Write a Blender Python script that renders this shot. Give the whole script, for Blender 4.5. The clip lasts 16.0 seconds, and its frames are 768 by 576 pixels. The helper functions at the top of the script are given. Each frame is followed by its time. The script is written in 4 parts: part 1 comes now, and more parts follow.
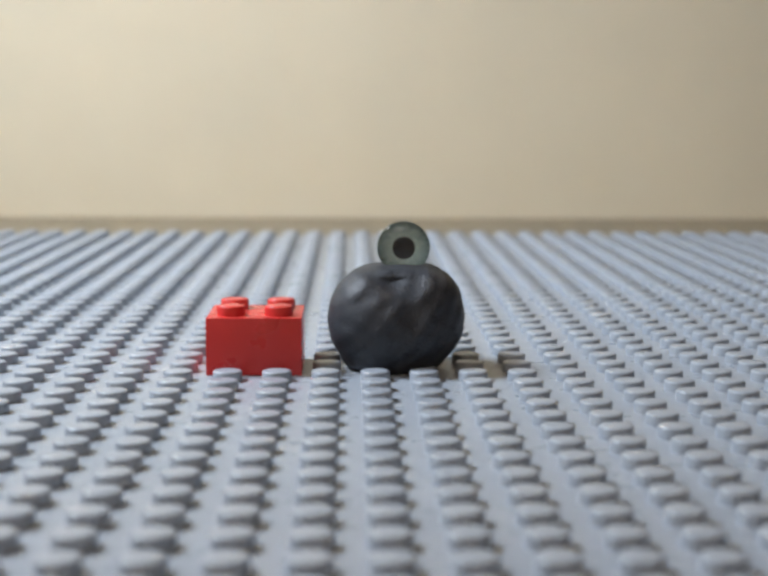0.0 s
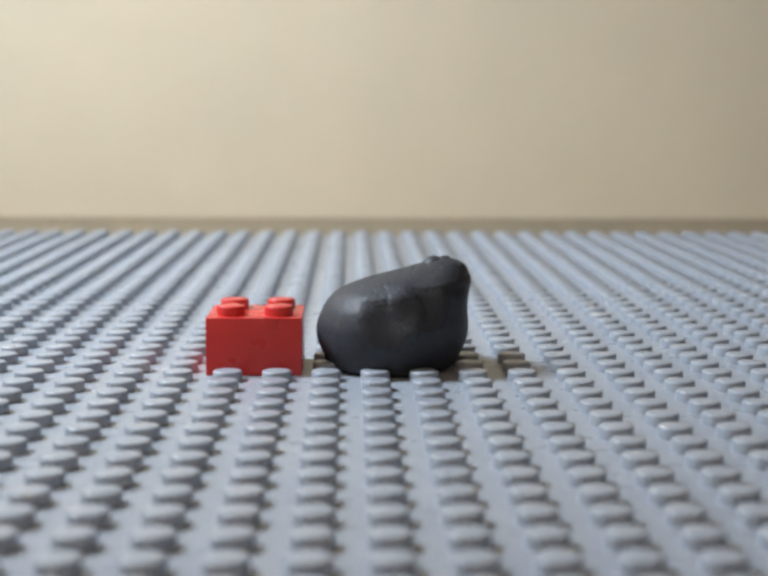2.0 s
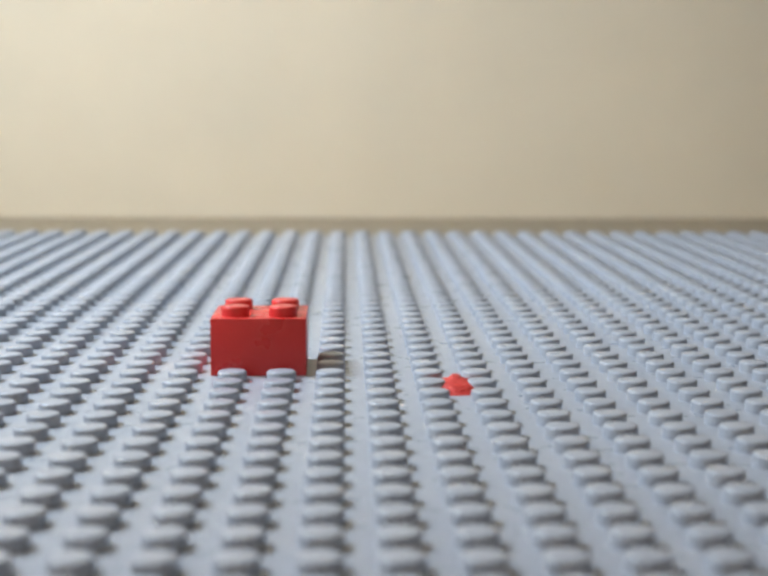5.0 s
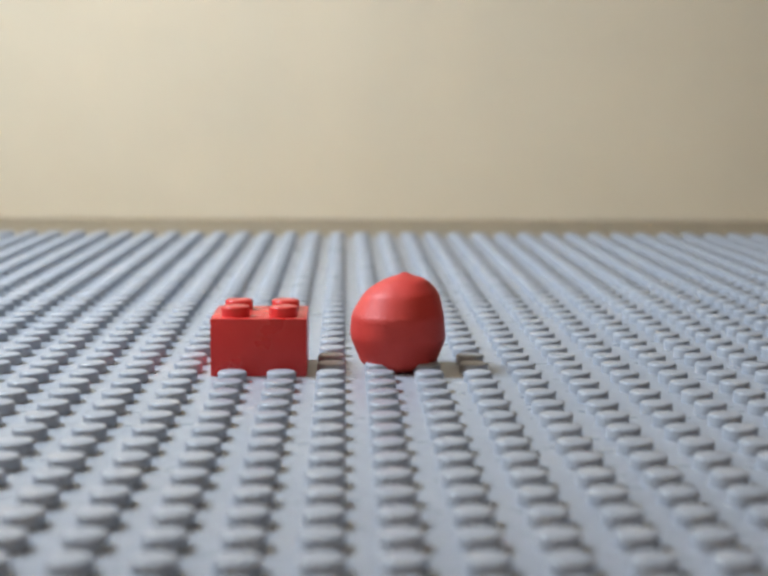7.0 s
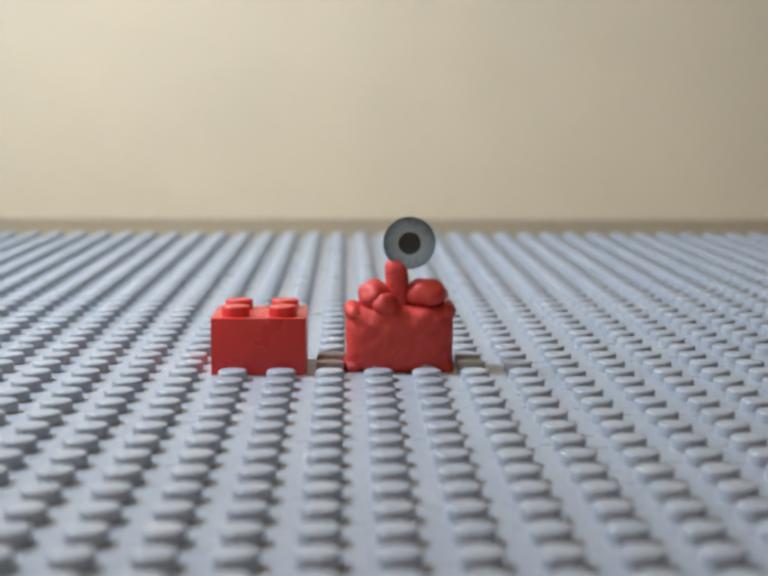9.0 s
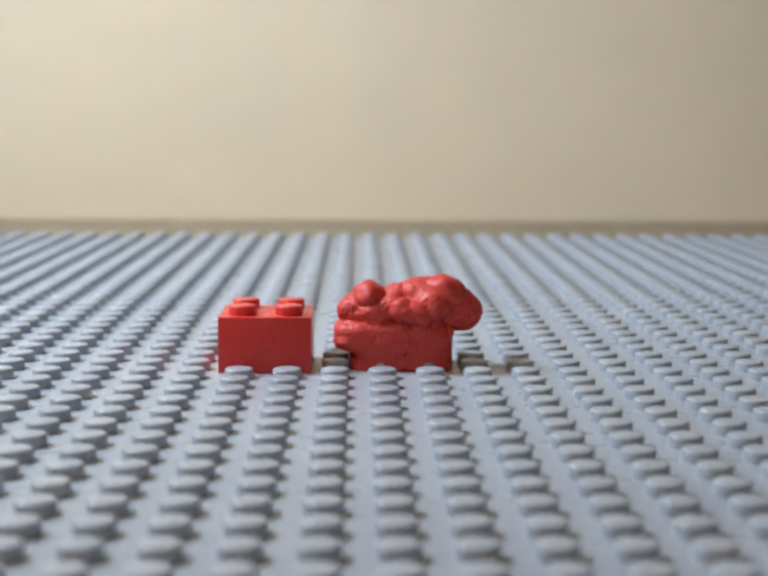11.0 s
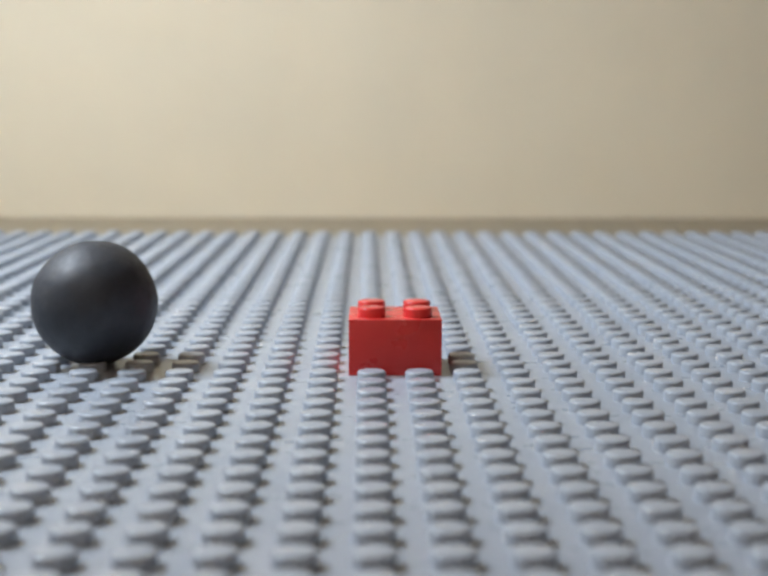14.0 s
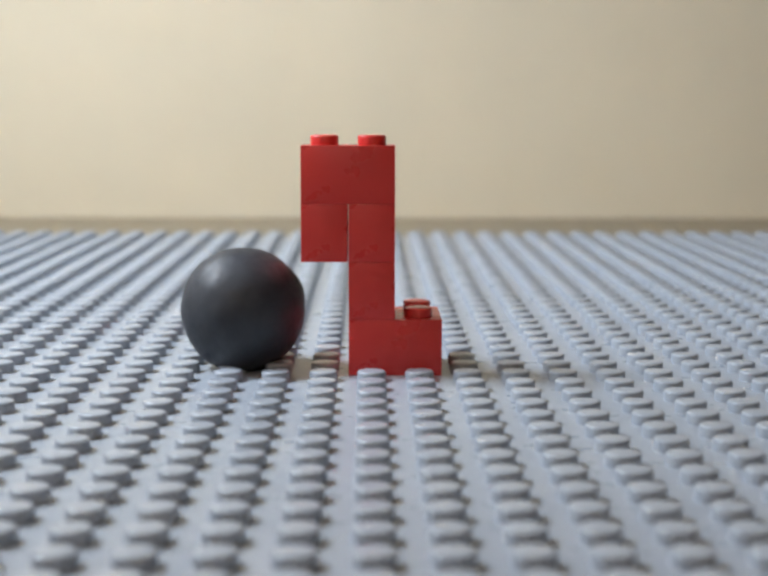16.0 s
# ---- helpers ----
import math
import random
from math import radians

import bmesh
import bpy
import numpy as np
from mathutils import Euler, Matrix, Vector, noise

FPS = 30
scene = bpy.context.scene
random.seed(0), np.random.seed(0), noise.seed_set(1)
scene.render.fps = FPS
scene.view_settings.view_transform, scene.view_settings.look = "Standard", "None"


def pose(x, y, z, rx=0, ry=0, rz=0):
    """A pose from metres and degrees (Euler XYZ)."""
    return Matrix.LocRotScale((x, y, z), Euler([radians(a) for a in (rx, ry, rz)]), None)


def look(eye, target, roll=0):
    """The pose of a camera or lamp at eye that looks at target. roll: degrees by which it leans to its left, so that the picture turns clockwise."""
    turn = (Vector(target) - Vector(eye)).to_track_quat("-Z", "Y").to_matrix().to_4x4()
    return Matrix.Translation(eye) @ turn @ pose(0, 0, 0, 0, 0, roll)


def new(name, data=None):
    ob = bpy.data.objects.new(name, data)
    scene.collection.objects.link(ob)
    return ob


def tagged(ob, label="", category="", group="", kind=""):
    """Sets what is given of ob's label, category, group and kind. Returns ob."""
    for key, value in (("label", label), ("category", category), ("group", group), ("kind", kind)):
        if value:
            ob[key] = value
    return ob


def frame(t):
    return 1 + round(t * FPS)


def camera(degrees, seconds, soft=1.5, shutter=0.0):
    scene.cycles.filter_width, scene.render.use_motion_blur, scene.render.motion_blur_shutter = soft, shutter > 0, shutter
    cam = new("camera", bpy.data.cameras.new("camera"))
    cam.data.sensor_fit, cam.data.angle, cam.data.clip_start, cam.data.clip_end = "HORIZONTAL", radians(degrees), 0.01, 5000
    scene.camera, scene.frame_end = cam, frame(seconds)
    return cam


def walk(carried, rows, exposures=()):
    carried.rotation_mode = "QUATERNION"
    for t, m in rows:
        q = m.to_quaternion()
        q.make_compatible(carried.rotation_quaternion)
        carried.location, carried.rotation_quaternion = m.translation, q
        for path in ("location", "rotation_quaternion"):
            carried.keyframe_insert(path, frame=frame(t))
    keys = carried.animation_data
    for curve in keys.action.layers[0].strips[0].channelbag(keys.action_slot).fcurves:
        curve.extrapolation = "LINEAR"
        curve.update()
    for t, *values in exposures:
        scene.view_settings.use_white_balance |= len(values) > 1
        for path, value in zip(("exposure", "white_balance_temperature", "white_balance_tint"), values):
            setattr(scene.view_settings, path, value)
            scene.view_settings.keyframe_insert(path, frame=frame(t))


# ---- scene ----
mm = 0.001
cam = camera(30.2, 16.0, soft=2.9)
cam.data.dof.use_dof = True                # the close-up lens is sharp at the brick alone
cam.data.dof.focus_distance, cam.data.dof.aperture_fstop = 0.238, 25.0
# eye x, y, z in mm, then turn to the right, tilt down and lean in degrees
PATH = [
    (0, 23.809, -232.143, 44.697, 1.396, 7.367, 0.264),
    (2.22, 23.809, -232.143, 44.697, 1.396, 7.367, 0.264),
    (2.34, 22.657, -233.858, 45.317, 1.533, 7.446, 0.15),
    (4.2, 22.657, -233.858, 45.317, 1.533, 7.446, 0.15),
    (6.3, 22.081, -232.016, 44.567, 1.623, 7.298, 0.378),
    (7.2, 22.081, -232.016, 44.567, 1.623, 7.298, 0.378),
    (7.5, 22.081, -232.016, 44.567, 1.564, 7.298, 0.378),
    (7.7, 22.848, -235.013, 44.916, 1.375, 7.247, 0.217),
    (8.9, 22.848, -235.013, 44.916, 1.375, 7.247, 0.217),
    (9, 22.848, -235.013, 44.916, 1.494, 7.306, 0.217),
    (9.3, 22.848, -235.013, 44.916, 1.494, 7.306, 0.217),
    (11.2, 23.798, -238.918, 45.185, 1.058, 7.261, 0.324),
    (13.02, 23.798, -238.918, 45.185, 1.058, 7.261, 0.324),
    (13.1, 27.253, -237.878, 46.277, 0.748, 7.479, 0.132),
    (13.42, 27.253, -237.878, 46.277, 0.748, 7.479, 0.132),
    (13.5, 27.253, -237.878, 46.277, 0.679, 7.479, 0.132),
    (16, 27.253, -237.878, 46.277, 0.679, 7.479, 0.132),
]


def carry(x, y, z, yaw, pitch, roll):
    """The camera's pose: yaw to the right, pitch down, roll."""
    return pose(x * mm, y * mm, z * mm, 90 - pitch, 0, -yaw) @ pose(0, 0, 0, 0, 0, roll)


walk(cam, [(t, carry(*r)) for t, *r in PATH], [(0, 0.0), (3.7, 0.0), (3.9, 0.1), (4.3, 0.1), (6.3, 0.0), (12.8, -0.03), (13.0, -0.13), (13.3, -0.13), (13.5, -0.03), (15.4, -0.02), (15.6, 0.05), (16, 0.05)])

# ---- light: a window on the side towards -x lights the table; unseen cream walls throw it back as fill ----
world = bpy.data.worlds.new("sky")
scene.world = world
world.use_nodes = True
sky = world.node_tree.nodes.new("ShaderNodeTexSky")
sky.sky_type, sky.sun_disc = "NISHITA", False
sky.sun_elevation, sky.sun_rotation = radians(40), radians(-90)
world.node_tree.links.new(sky.outputs[0], world.node_tree.nodes["Background"].inputs[0])
world.node_tree.nodes["Background"].inputs[1].default_value = 0.1

WIN_Y, WIN_Z, WIN_W, WIN_H = 0.055, 0.322, 0.13, 0.14   # middle and size of the window's opening
WALL_L = -0.24
lamp = new("window_daylight", bpy.data.lights.new("window_daylight", "AREA"))
lamp.data.shape, lamp.data.size, lamp.data.size_y = "RECTANGLE", WIN_W, WIN_H
lamp.data.energy, lamp.data.color = 3.85, (0.805, 0.9, 1.03)
lamp.matrix_world = look((WALL_L - 0.01, WIN_Y, WIN_Z), (-0.2, 0.12, 0.0))

FRONT = -0.45                                         # a wider, dimmer fill lamp, added in an unseen opening behind the camera
FRONT_X, FRONT_Z, FRONT_W, FRONT_H = -0.06, 0.34, 0.24, 0.24
lamp = new("front_fill_light", bpy.data.lights.new("front_fill_light", "AREA"))
lamp.data.shape, lamp.data.size, lamp.data.size_y = "RECTANGLE", FRONT_W, FRONT_H
# warm, so that the added fill turns the shadows brownish
lamp.data.energy, lamp.data.color = 0.32, (1.0, 0.78, 0.58)
lamp.matrix_world = look((FRONT_X, FRONT - 0.01, FRONT_Z), (-0.02, 0.1, 0.0))

# ---- materials ----


def material(name, base, rough=0.5, metal=0.0, spec=0.5, vary=0.12, scale=200.0, bump=0.1, bump_scale=900.0, bump_size=0.0002,
             coat=0.0, stains=0.0, stain_scale=40.0):
    """A surface with uneven tone at two scales, uneven gloss and a fine relief. Scales are per metre."""
    m = bpy.data.materials.new(name)
    m.use_nodes = True
    n, link = m.node_tree.nodes, m.node_tree.links.new
    b = n["Principled BSDF"]
    b.inputs["Metallic"].default_value = metal
    b.inputs["Specular IOR Level"].default_value = spec
    b.inputs["Coat Weight"].default_value = coat
    b.inputs["Coat Roughness"].default_value = 0.15
    co = n.new("ShaderNodeTexCoord")

    def grain(s, detail=4.0):
        t = n.new("ShaderNodeTexNoise")
        t.inputs["Scale"].default_value, t.inputs["Detail"].default_value = s, detail
        link(co.outputs["Object"], t.inputs["Vector"])
        return t.outputs["Fac"]

    def ranged(value, lo, hi, a=0.3, c=0.7):
        r = n.new("ShaderNodeMapRange")
        r.inputs["From Min"].default_value, r.inputs["From Max"].default_value = a, c
        r.inputs["To Min"].default_value, r.inputs["To Max"].default_value = lo, hi
        link(value, r.inputs["Value"])
        return r.outputs["Result"]

    tone = ranged(grain(scale), 1 - vary, 1 + vary)
    if stains:
        two = n.new("ShaderNodeMath")
        two.operation = "MULTIPLY"
        link(tone, two.inputs[0])
        link(ranged(grain(stain_scale, 6.0), 1 - stains, 1 + stains), two.inputs[1])
        tone = two.outputs[0]
    mix = n.new("ShaderNodeVectorMath")
    mix.operation = "SCALE"
    mix.inputs[0].default_value = base
    link(tone, mix.inputs["Scale"])
    link(mix.outputs[0], b.inputs["Base Color"])
    link(ranged(grain(scale * 2.3), max(0.02, rough - 0.07), rough + 0.07), b.inputs["Roughness"])
    bp = n.new("ShaderNodeBump")
    bp.inputs["Strength"].default_value, bp.inputs["Distance"].default_value = bump, bump_size
    link(grain(bump_scale), bp.inputs["Height"])
    link(bp.outputs[0], b.inputs["Normal"])
    return m


PLATE = material("grey_plastic", (0.335, 0.373, 0.42), rough=0.32, vary=0.03, scale=90, bump=0.02, bump_scale=900, stains=0.03)
RED = material("red_plastic", (0.64, 0.036, 0.034), rough=0.3, vary=0.015, scale=60, bump=0.006, bump_scale=500)
BLACK_CLAY = material("black_clay", (0.029, 0.033, 0.041), rough=0.55, vary=0.12, scale=400, bump=0.25, bump_scale=700, bump_size=0.0003)
RED_CLAY = material("red_clay", (0.57, 0.047, 0.036), rough=0.54, vary=0.06, scale=300, bump=0.3, bump_scale=600, bump_size=0.0003)
WALL = material("cream_wall", (0.74, 0.66, 0.49), rough=0.75, vary=0.015, scale=9, bump=0.08, bump_scale=350, stains=0.02, stain_scale=25)
# for unseen surfaces: pale and warm, to bounce fill onto the table
ROOM = material("beige_fill_room", (0.83, 0.70, 0.55), rough=0.8, vary=0.05, scale=4, bump=0.05)
# for the unseen right wall, kept dark so that less light bounces back
LIGHT_CUT = material("brown_light_cut", (0.2, 0.12, 0.08), rough=0.85, vary=0.08, scale=5, bump=0.05)
TABLE = material("tan_table", (0.30, 0.25, 0.17), rough=0.5, vary=0.1, scale=30, bump=0.1)
FLOOR = material("brown_floor", (0.25, 0.16, 0.09), rough=0.5, vary=0.1, scale=12, bump=0.1)

# ---- mesh helpers ----


def mesh_of(name, bm, mat, smooth=True, angle=35):
    me = bpy.data.meshes.new(name)
    bmesh.ops.recalc_face_normals(bm, faces=bm.faces)
    bm.to_mesh(me)
    bm.free()
    me.materials.append(mat)
    if smooth:
        me.shade_smooth()
        me.set_sharp_from_angle(angle=radians(angle))
    return me


def part(name, bm, mat, parent=None, label="", smooth=True, angle=35):
    ob = new(name, mesh_of(name, bm, mat, smooth, angle))
    ob.parent = parent
    return tagged(ob, label)


def box(bm, lo, hi, bevel=0.0, segments=2):
    size = [h - l for l, h in zip(lo, hi)]
    mid = [(h + l) / 2 for l, h in zip(lo, hi)]
    made = bmesh.ops.create_cube(bm, size=1, matrix=Matrix.Translation(mid) @ Matrix.Diagonal((*size, 1)))
    if bevel:
        edges = {e for v in made["verts"] for e in v.link_edges}
        bmesh.ops.bevel(bm, geom=list(edges), offset=bevel, segments=segments, affect="EDGES", profile=0.5)
    return bm


def lathe(bm, profile, sides, at=(0, 0, 0), top=True, bottom=False):
    """A turned solid: profile of (radius, height) from below upwards."""
    rings = []
    for r, z in profile:
        rings.append([bm.verts.new((at[0] + r * math.cos(2 * math.pi * k / sides), at[1] + r * math.sin(2 * math.pi * k / sides), at[2] + z)) for k in range(sides)])
    for a, b in zip(rings, rings[1:]):
        for k in range(sides):
            bm.faces.new((a[k], a[(k + 1) % sides], b[(k + 1) % sides], b[k]))
    if top:
        bm.faces.new(rings[-1])
    if bottom:
        bm.faces.new(rings[0][::-1])
    return bm


# ---- the room ----


def wall(name, lo, hi, mat, label):
    ob = part(name, box(bmesh.new(), lo, hi), mat, smooth=False)
    return tagged(ob, label, kind="structure")


BACK = 0.372
TABLE_Z = -0.0032
wall("wall_back", (-0.6, BACK, -0.8), (1.0, BACK + 0.1, 0.7), WALL, "plain cream painted wall behind the table")
# out of view; its dark face dims the right end of the scene
wall("wall_right", (0.9, -0.45, -0.8), (1.0, BACK, 0.7), LIGHT_CUT, "unseen dark brown side wall added to cut light from the right")
# unseen front wall, set close behind the camera to reflect light forwards
x0, x1, z0, z1 = FRONT_X - FRONT_W / 2, FRONT_X + FRONT_W / 2, FRONT_Z - FRONT_H / 2, FRONT_Z + FRONT_H / 2
bm = bmesh.new()
box(bm, (-0.6, FRONT - 0.1, -0.8), (1.0, FRONT, z0))
box(bm, (-0.6, FRONT - 0.1, z1), (1.0, FRONT, 0.7))
box(bm, (-0.6, FRONT - 0.1, z0), (x0, FRONT, z1))
box(bm, (x1, FRONT - 0.1, z0), (1.0, FRONT, z1))
tagged(part("wall_front", bm, ROOM, smooth=False), "unseen cream wall added to bounce light, with an opening for the fill lamp", kind="structure")
# out of view and low, placed to throw more light down
wall("ceiling", (-0.6, -0.55, 0.7), (1.0, BACK + 0.1, 0.8), ROOM, "unseen low cream ceiling added to bounce light")
wall("floor", (-0.6, -0.75, -0.9), (1.0, BACK + 0.1, -0.8), FLOOR, "brown wooden floor")
y0, y1, z0, z1 = WIN_Y - WIN_W / 2, WIN_Y + WIN_W / 2, WIN_Z - WIN_H / 2, WIN_Z + WIN_H / 2
bm = bmesh.new()
box(bm, (WALL_L - 0.1, -0.45, -0.8), (WALL_L, BACK, z0))
box(bm, (WALL_L - 0.1, -0.45, z1), (WALL_L, BACK, 0.7))
box(bm, (WALL_L - 0.1, -0.45, z0), (WALL_L, y0, z1))
box(bm, (WALL_L - 0.1, y1, z0), (WALL_L, BACK, z1))
tagged(part("wall_left", bm, ROOM, smooth=False), "cream painted wall with a small window", kind="structure")
table = tagged(part("tabletop", box(bmesh.new(), (WALL_L + 0.001, -0.445, TABLE_Z - 0.045), (0.75, BACK - 0.0005, TABLE_Z), 0.002), TABLE),
               "tan brown wooden tabletop under the baseplate", kind="structure")

# ---- the studded baseplate ----
PITCH = 8 * mm
STUD = [(2.4 * mm, 0.0), (2.4 * mm, 1.35 * mm), (2.33 * mm, 1.53 * mm), (2.18 * mm, 1.66 * mm), (1.95 * mm, 1.7 * mm)]
I0, I1, J0, J1 = -21, 26, -16, 31          # columns and rows of studs


def stud_mesh(name, mat, sides=20):
    return mesh_of(name, lathe(bmesh.new(), STUD, sides), mat)


def baseplate():
    plate = tagged(new("baseplate"), "grey plastic baseplate with rows of round studs", "baseplate")
    bm = box(bmesh.new(), (I0 * PITCH, J0 * PITCH, TABLE_Z), ((I1 + 1) * PITCH, (J1 + 1) * PITCH, 0), 0.3 * mm)
    part("plate", bm, PLATE, plate)
    one = stud_mesh("stud", PLATE)
    rest_verts, rest_faces, verts, faces = [], [], [v.co.copy() for v in one.vertices], [tuple(p.vertices) for p in one.polygons]
    for j in range(J0, J1 + 1):
        for i in range(I0, I1 + 1):
            at = Vector(((i + 0.5) * PITCH, (j + 0.5) * PITCH, 0))
            if -9 <= i <= 15 and -13 <= j <= -2:
                ob = new("stud", one)
                ob.parent, ob.location = plate, at
            else:
                base = len(rest_verts)
                rest_verts += [at + v for v in verts]
                rest_faces += [tuple(base + k for k in f) for f in faces]
    me = bpy.data.meshes.new("outer_studs")
    me.from_pydata(rest_verts, [], rest_faces)
    me.materials.append(PLATE)
    me.shade_smooth()
    me.set_sharp_from_angle(angle=radians(35))
    tagged(new("outer_studs", me), kind="stuff").parent = plate
    return plate


baseplate()

# ---- plastic bricks ----


def brick(nx, ny, label, name="toy_brick", h=9.6 * mm):
    """A hollow brick of nx by ny studs, its corner at the origin."""
    thing = tagged(new(name), label, "toy brick", "red toy bricks")
    w, d, wall_t, g = nx * PITCH, ny * PITCH, 1.3 * mm, 0.1 * mm
    bm = box(bmesh.new(), (g, g, 0), (w - g, d - g, h))
    under = min(bm.faces, key=lambda f: f.calc_center_median().z)
    outer = [e for e in bm.edges]
    bmesh.ops.inset_region(bm, faces=[under], thickness=wall_t)
    bmesh.ops.translate(bm, verts=under.verts, vec=(0, 0, h - wall_t))
    bmesh.ops.bevel(bm, geom=outer, offset=0.06 * mm, segments=2, affect="EDGES", profile=0.5)
    part("body", bm, RED, thing)
    one = stud_mesh("stud", RED, 28)
    for i in range(nx):
        for j in range(ny):
            ob = new("stud", one)
            ob.parent, ob.location = thing, ((i + 0.5) * PITCH, (j + 0.5) * PITCH, h)
    return thing


base_brick = brick(2, 2, "glossy red plastic toy brick with four studs")
column_brick = brick(1, 1, "small red one-stud plastic toy brick, lower one of the column", h=9.78 * mm)
upper_brick = brick(1, 1, "small red one-stud plastic toy brick, upper one of the column", h=9.78 * mm)
head_brick = brick(2, 1, "red two-stud plastic toy brick crowning the column", h=9.78 * mm)
arm_brick = brick(1, 2, "red two-stud plastic toy brick that swings like an arm", h=9.78 * mm)

# ---- clay: a skin of overlapping pats over a few inner lumps, which glide from shape to shape ----


def pat_mesh(name, a, curve, thick, mat, seed):
    """A pat of clay, pressed thin: a cap of a ball of radius curve, half width a, with an uneven round rim; the middle of its outer face is the origin."""
    bm = bmesh.new()
    rings, sides = [], 9
    out = [(0.5, 0), (0.82, 0.04), (0.97, 0.22), (0.8, 1.0)]
    crown = bm.verts.new((0, 0, 0))
    for f, low in out:
        ring = []
        for k in range(sides):
            th = 2 * math.pi * k / sides
            r = f * a * (1 + 0.10 * noise.noise(Vector((math.cos(th) * 1.5, math.sin(th) * 1.5, seed))))
            ring.append(bm.verts.new((r * math.cos(th), r * math.sin(th), math.sqrt(curve ** 2 - r ** 2) - curve - low * thick)))
        rings.append(ring)
    for k in range(sides):
        bm.faces.new((crown, rings[0][k], rings[0][(k + 1) % sides]))
        for p, q in zip(rings, rings[1:]):
            bm.faces.new((p[k], q[k], q[(k + 1) % sides], p[(k + 1) % sides]))
    bm.faces.new(rings[-1])
    return mesh_of(name, bm, mat, angle=180)


class Form:
    """A clay shape: a tube round a bent spine. rows of (x, z, half width) in mm along the spine; y: its depth in mm;
    deep: depth over width; square: 2 is round, more is boxy; tilt: degrees clockwise about the middle of its foot;
    soft: how far corners are rounded; lumpy: uneven;
    dents: thumb prints in the near face, each (x, z, radius, depth) in mm."""

    def __init__(self, rows, y=8.0, deep=1.0, square=2.0, tilt=0.0, soft=3, lumpy=0.035, dents=()):
        r = np.array(rows, float)
        if 0.4 < r[0, 1] < 1.7:                  # the foot sinks between the studs
            r[:, 1] -= 1.1 * np.clip(1 - r[:, 1] / 5, 0, 1)
        self.dents = dents
        self.square, self.lumpy = square, lumpy
        step = np.concatenate([[0], np.cumsum(np.hypot(np.hypot(*np.diff(r[:, :2], axis=0).T), 0.5 * np.diff(r[:, 2])) + 1e-6)])
        s = np.linspace(0, step[-1], 120)
        c = np.stack([np.interp(s, step, r[:, k]) for k in range(3)], 1)
        kernel = np.hanning(13)[1:-1]
        kernel /= kernel.sum()
        for _ in range(soft):                    # rounds the spine and the outline
            p = np.pad(c, ((5, 5), (0, 0)), mode="edge")
            soft = np.stack([np.convolve(p[:, k], kernel, "valid") for k in range(3)], 1)
            soft[0], soft[-1] = c[0], c[-1]
            c = soft
        self.c, self.y, self.deep = c, y, deep
        # even steps round a boxy section
        th = np.linspace(0, 2 * math.pi, 721)
        th = th - 0.25 * np.sin(4 * th)
        e = 2 / square
        ring = np.stack([np.sign(np.cos(th)) * np.abs(np.cos(th)) ** e, deep * np.sign(np.sin(th)) * np.abs(np.sin(th)) ** e], 1)
        run = np.concatenate([[0], np.cumsum(np.linalg.norm(np.diff(ring, axis=0), axis=1))])
        self.th, self.run = th, run / run[-1]
        length = np.sqrt((np.gradient(c, axis=0) ** 2).sum(1))
        area = np.cumsum((c[:, 2] + 0.15) * length)
        self.share = (area - area[0]) / (area[-1] - area[0])
        self.tilt, self.foot = radians(tilt), c[0, :2].copy()

    def place(self, u, th):
        k = np.interp(u, self.share, np.arange(len(self.c)))
        ks = np.arange(len(self.c))
        x, z, w = (np.interp(k, ks, self.c[:, n]) for n in range(3))
        th = float(np.interp((th / (2 * math.pi)) % 1.0, self.run, self.th))
        e = 2 / self.square
        ca, sa = math.cos(th), math.sin(th)
        ca, sa = math.copysign(abs(ca) ** e, ca), math.copysign(abs(sa) ** e, sa)
        w *= 1 + self.lumpy * noise.noise(Vector((1.4 * math.cos(th), 1.4 * math.sin(th), 3.2 * u + self.y)))
        px, pz = x + w * ca, z
        py = self.y + w * self.deep * sa
        for x, z, r, depth in self.dents:
            d = math.hypot(px - x, pz - z) / r
            if d < 1 and sa < 0:
                py += depth * (1 - d * d) ** 2
        if self.tilt:
            dx, dz = px - self.foot[0], pz - self.foot[1]
            c, s = math.cos(self.tilt), math.sin(self.tilt)
            px, pz = self.foot[0] + c * dx + s * dz, self.foot[1] - s * dx + c * dz
        return Vector((px, py, pz)) * mm

    def pats(self, count):
        out, golden, dice = [], math.pi * (3 - math.sqrt(5)), random.Random(5)
        for k in range(count):
            u = min(1 - 0.3 / count, max(0.3 / count, (k + 0.5) / count + dice.uniform(-0.008, 0.008)))
            th = k * golden + dice.uniform(-0.03, 0.03)
            th -= 0.35 * math.cos(th)            # more pats on the face that shows
            p = self.place(u, th)
            du = self.place(min(u + 0.012, 1), th) - self.place(max(u - 0.012, 0), th)
            dt = self.place(u, th + 0.12) - self.place(u, th - 0.12)
            if dt.length < 1e-7:
                dt = Vector((1e-5, 0, 0))
            nrm = dt.cross(du)
            if nrm.length < 1e-14:
                nrm = Vector((0, 0, 1e-6))
            nrm.normalize()
            x = (dt - nrm * dt.dot(nrm)).normalized()
            m = Matrix((x, nrm.cross(x), nrm)).transposed().to_4x4()
            m.translation = p
            out.append(m)
        return out

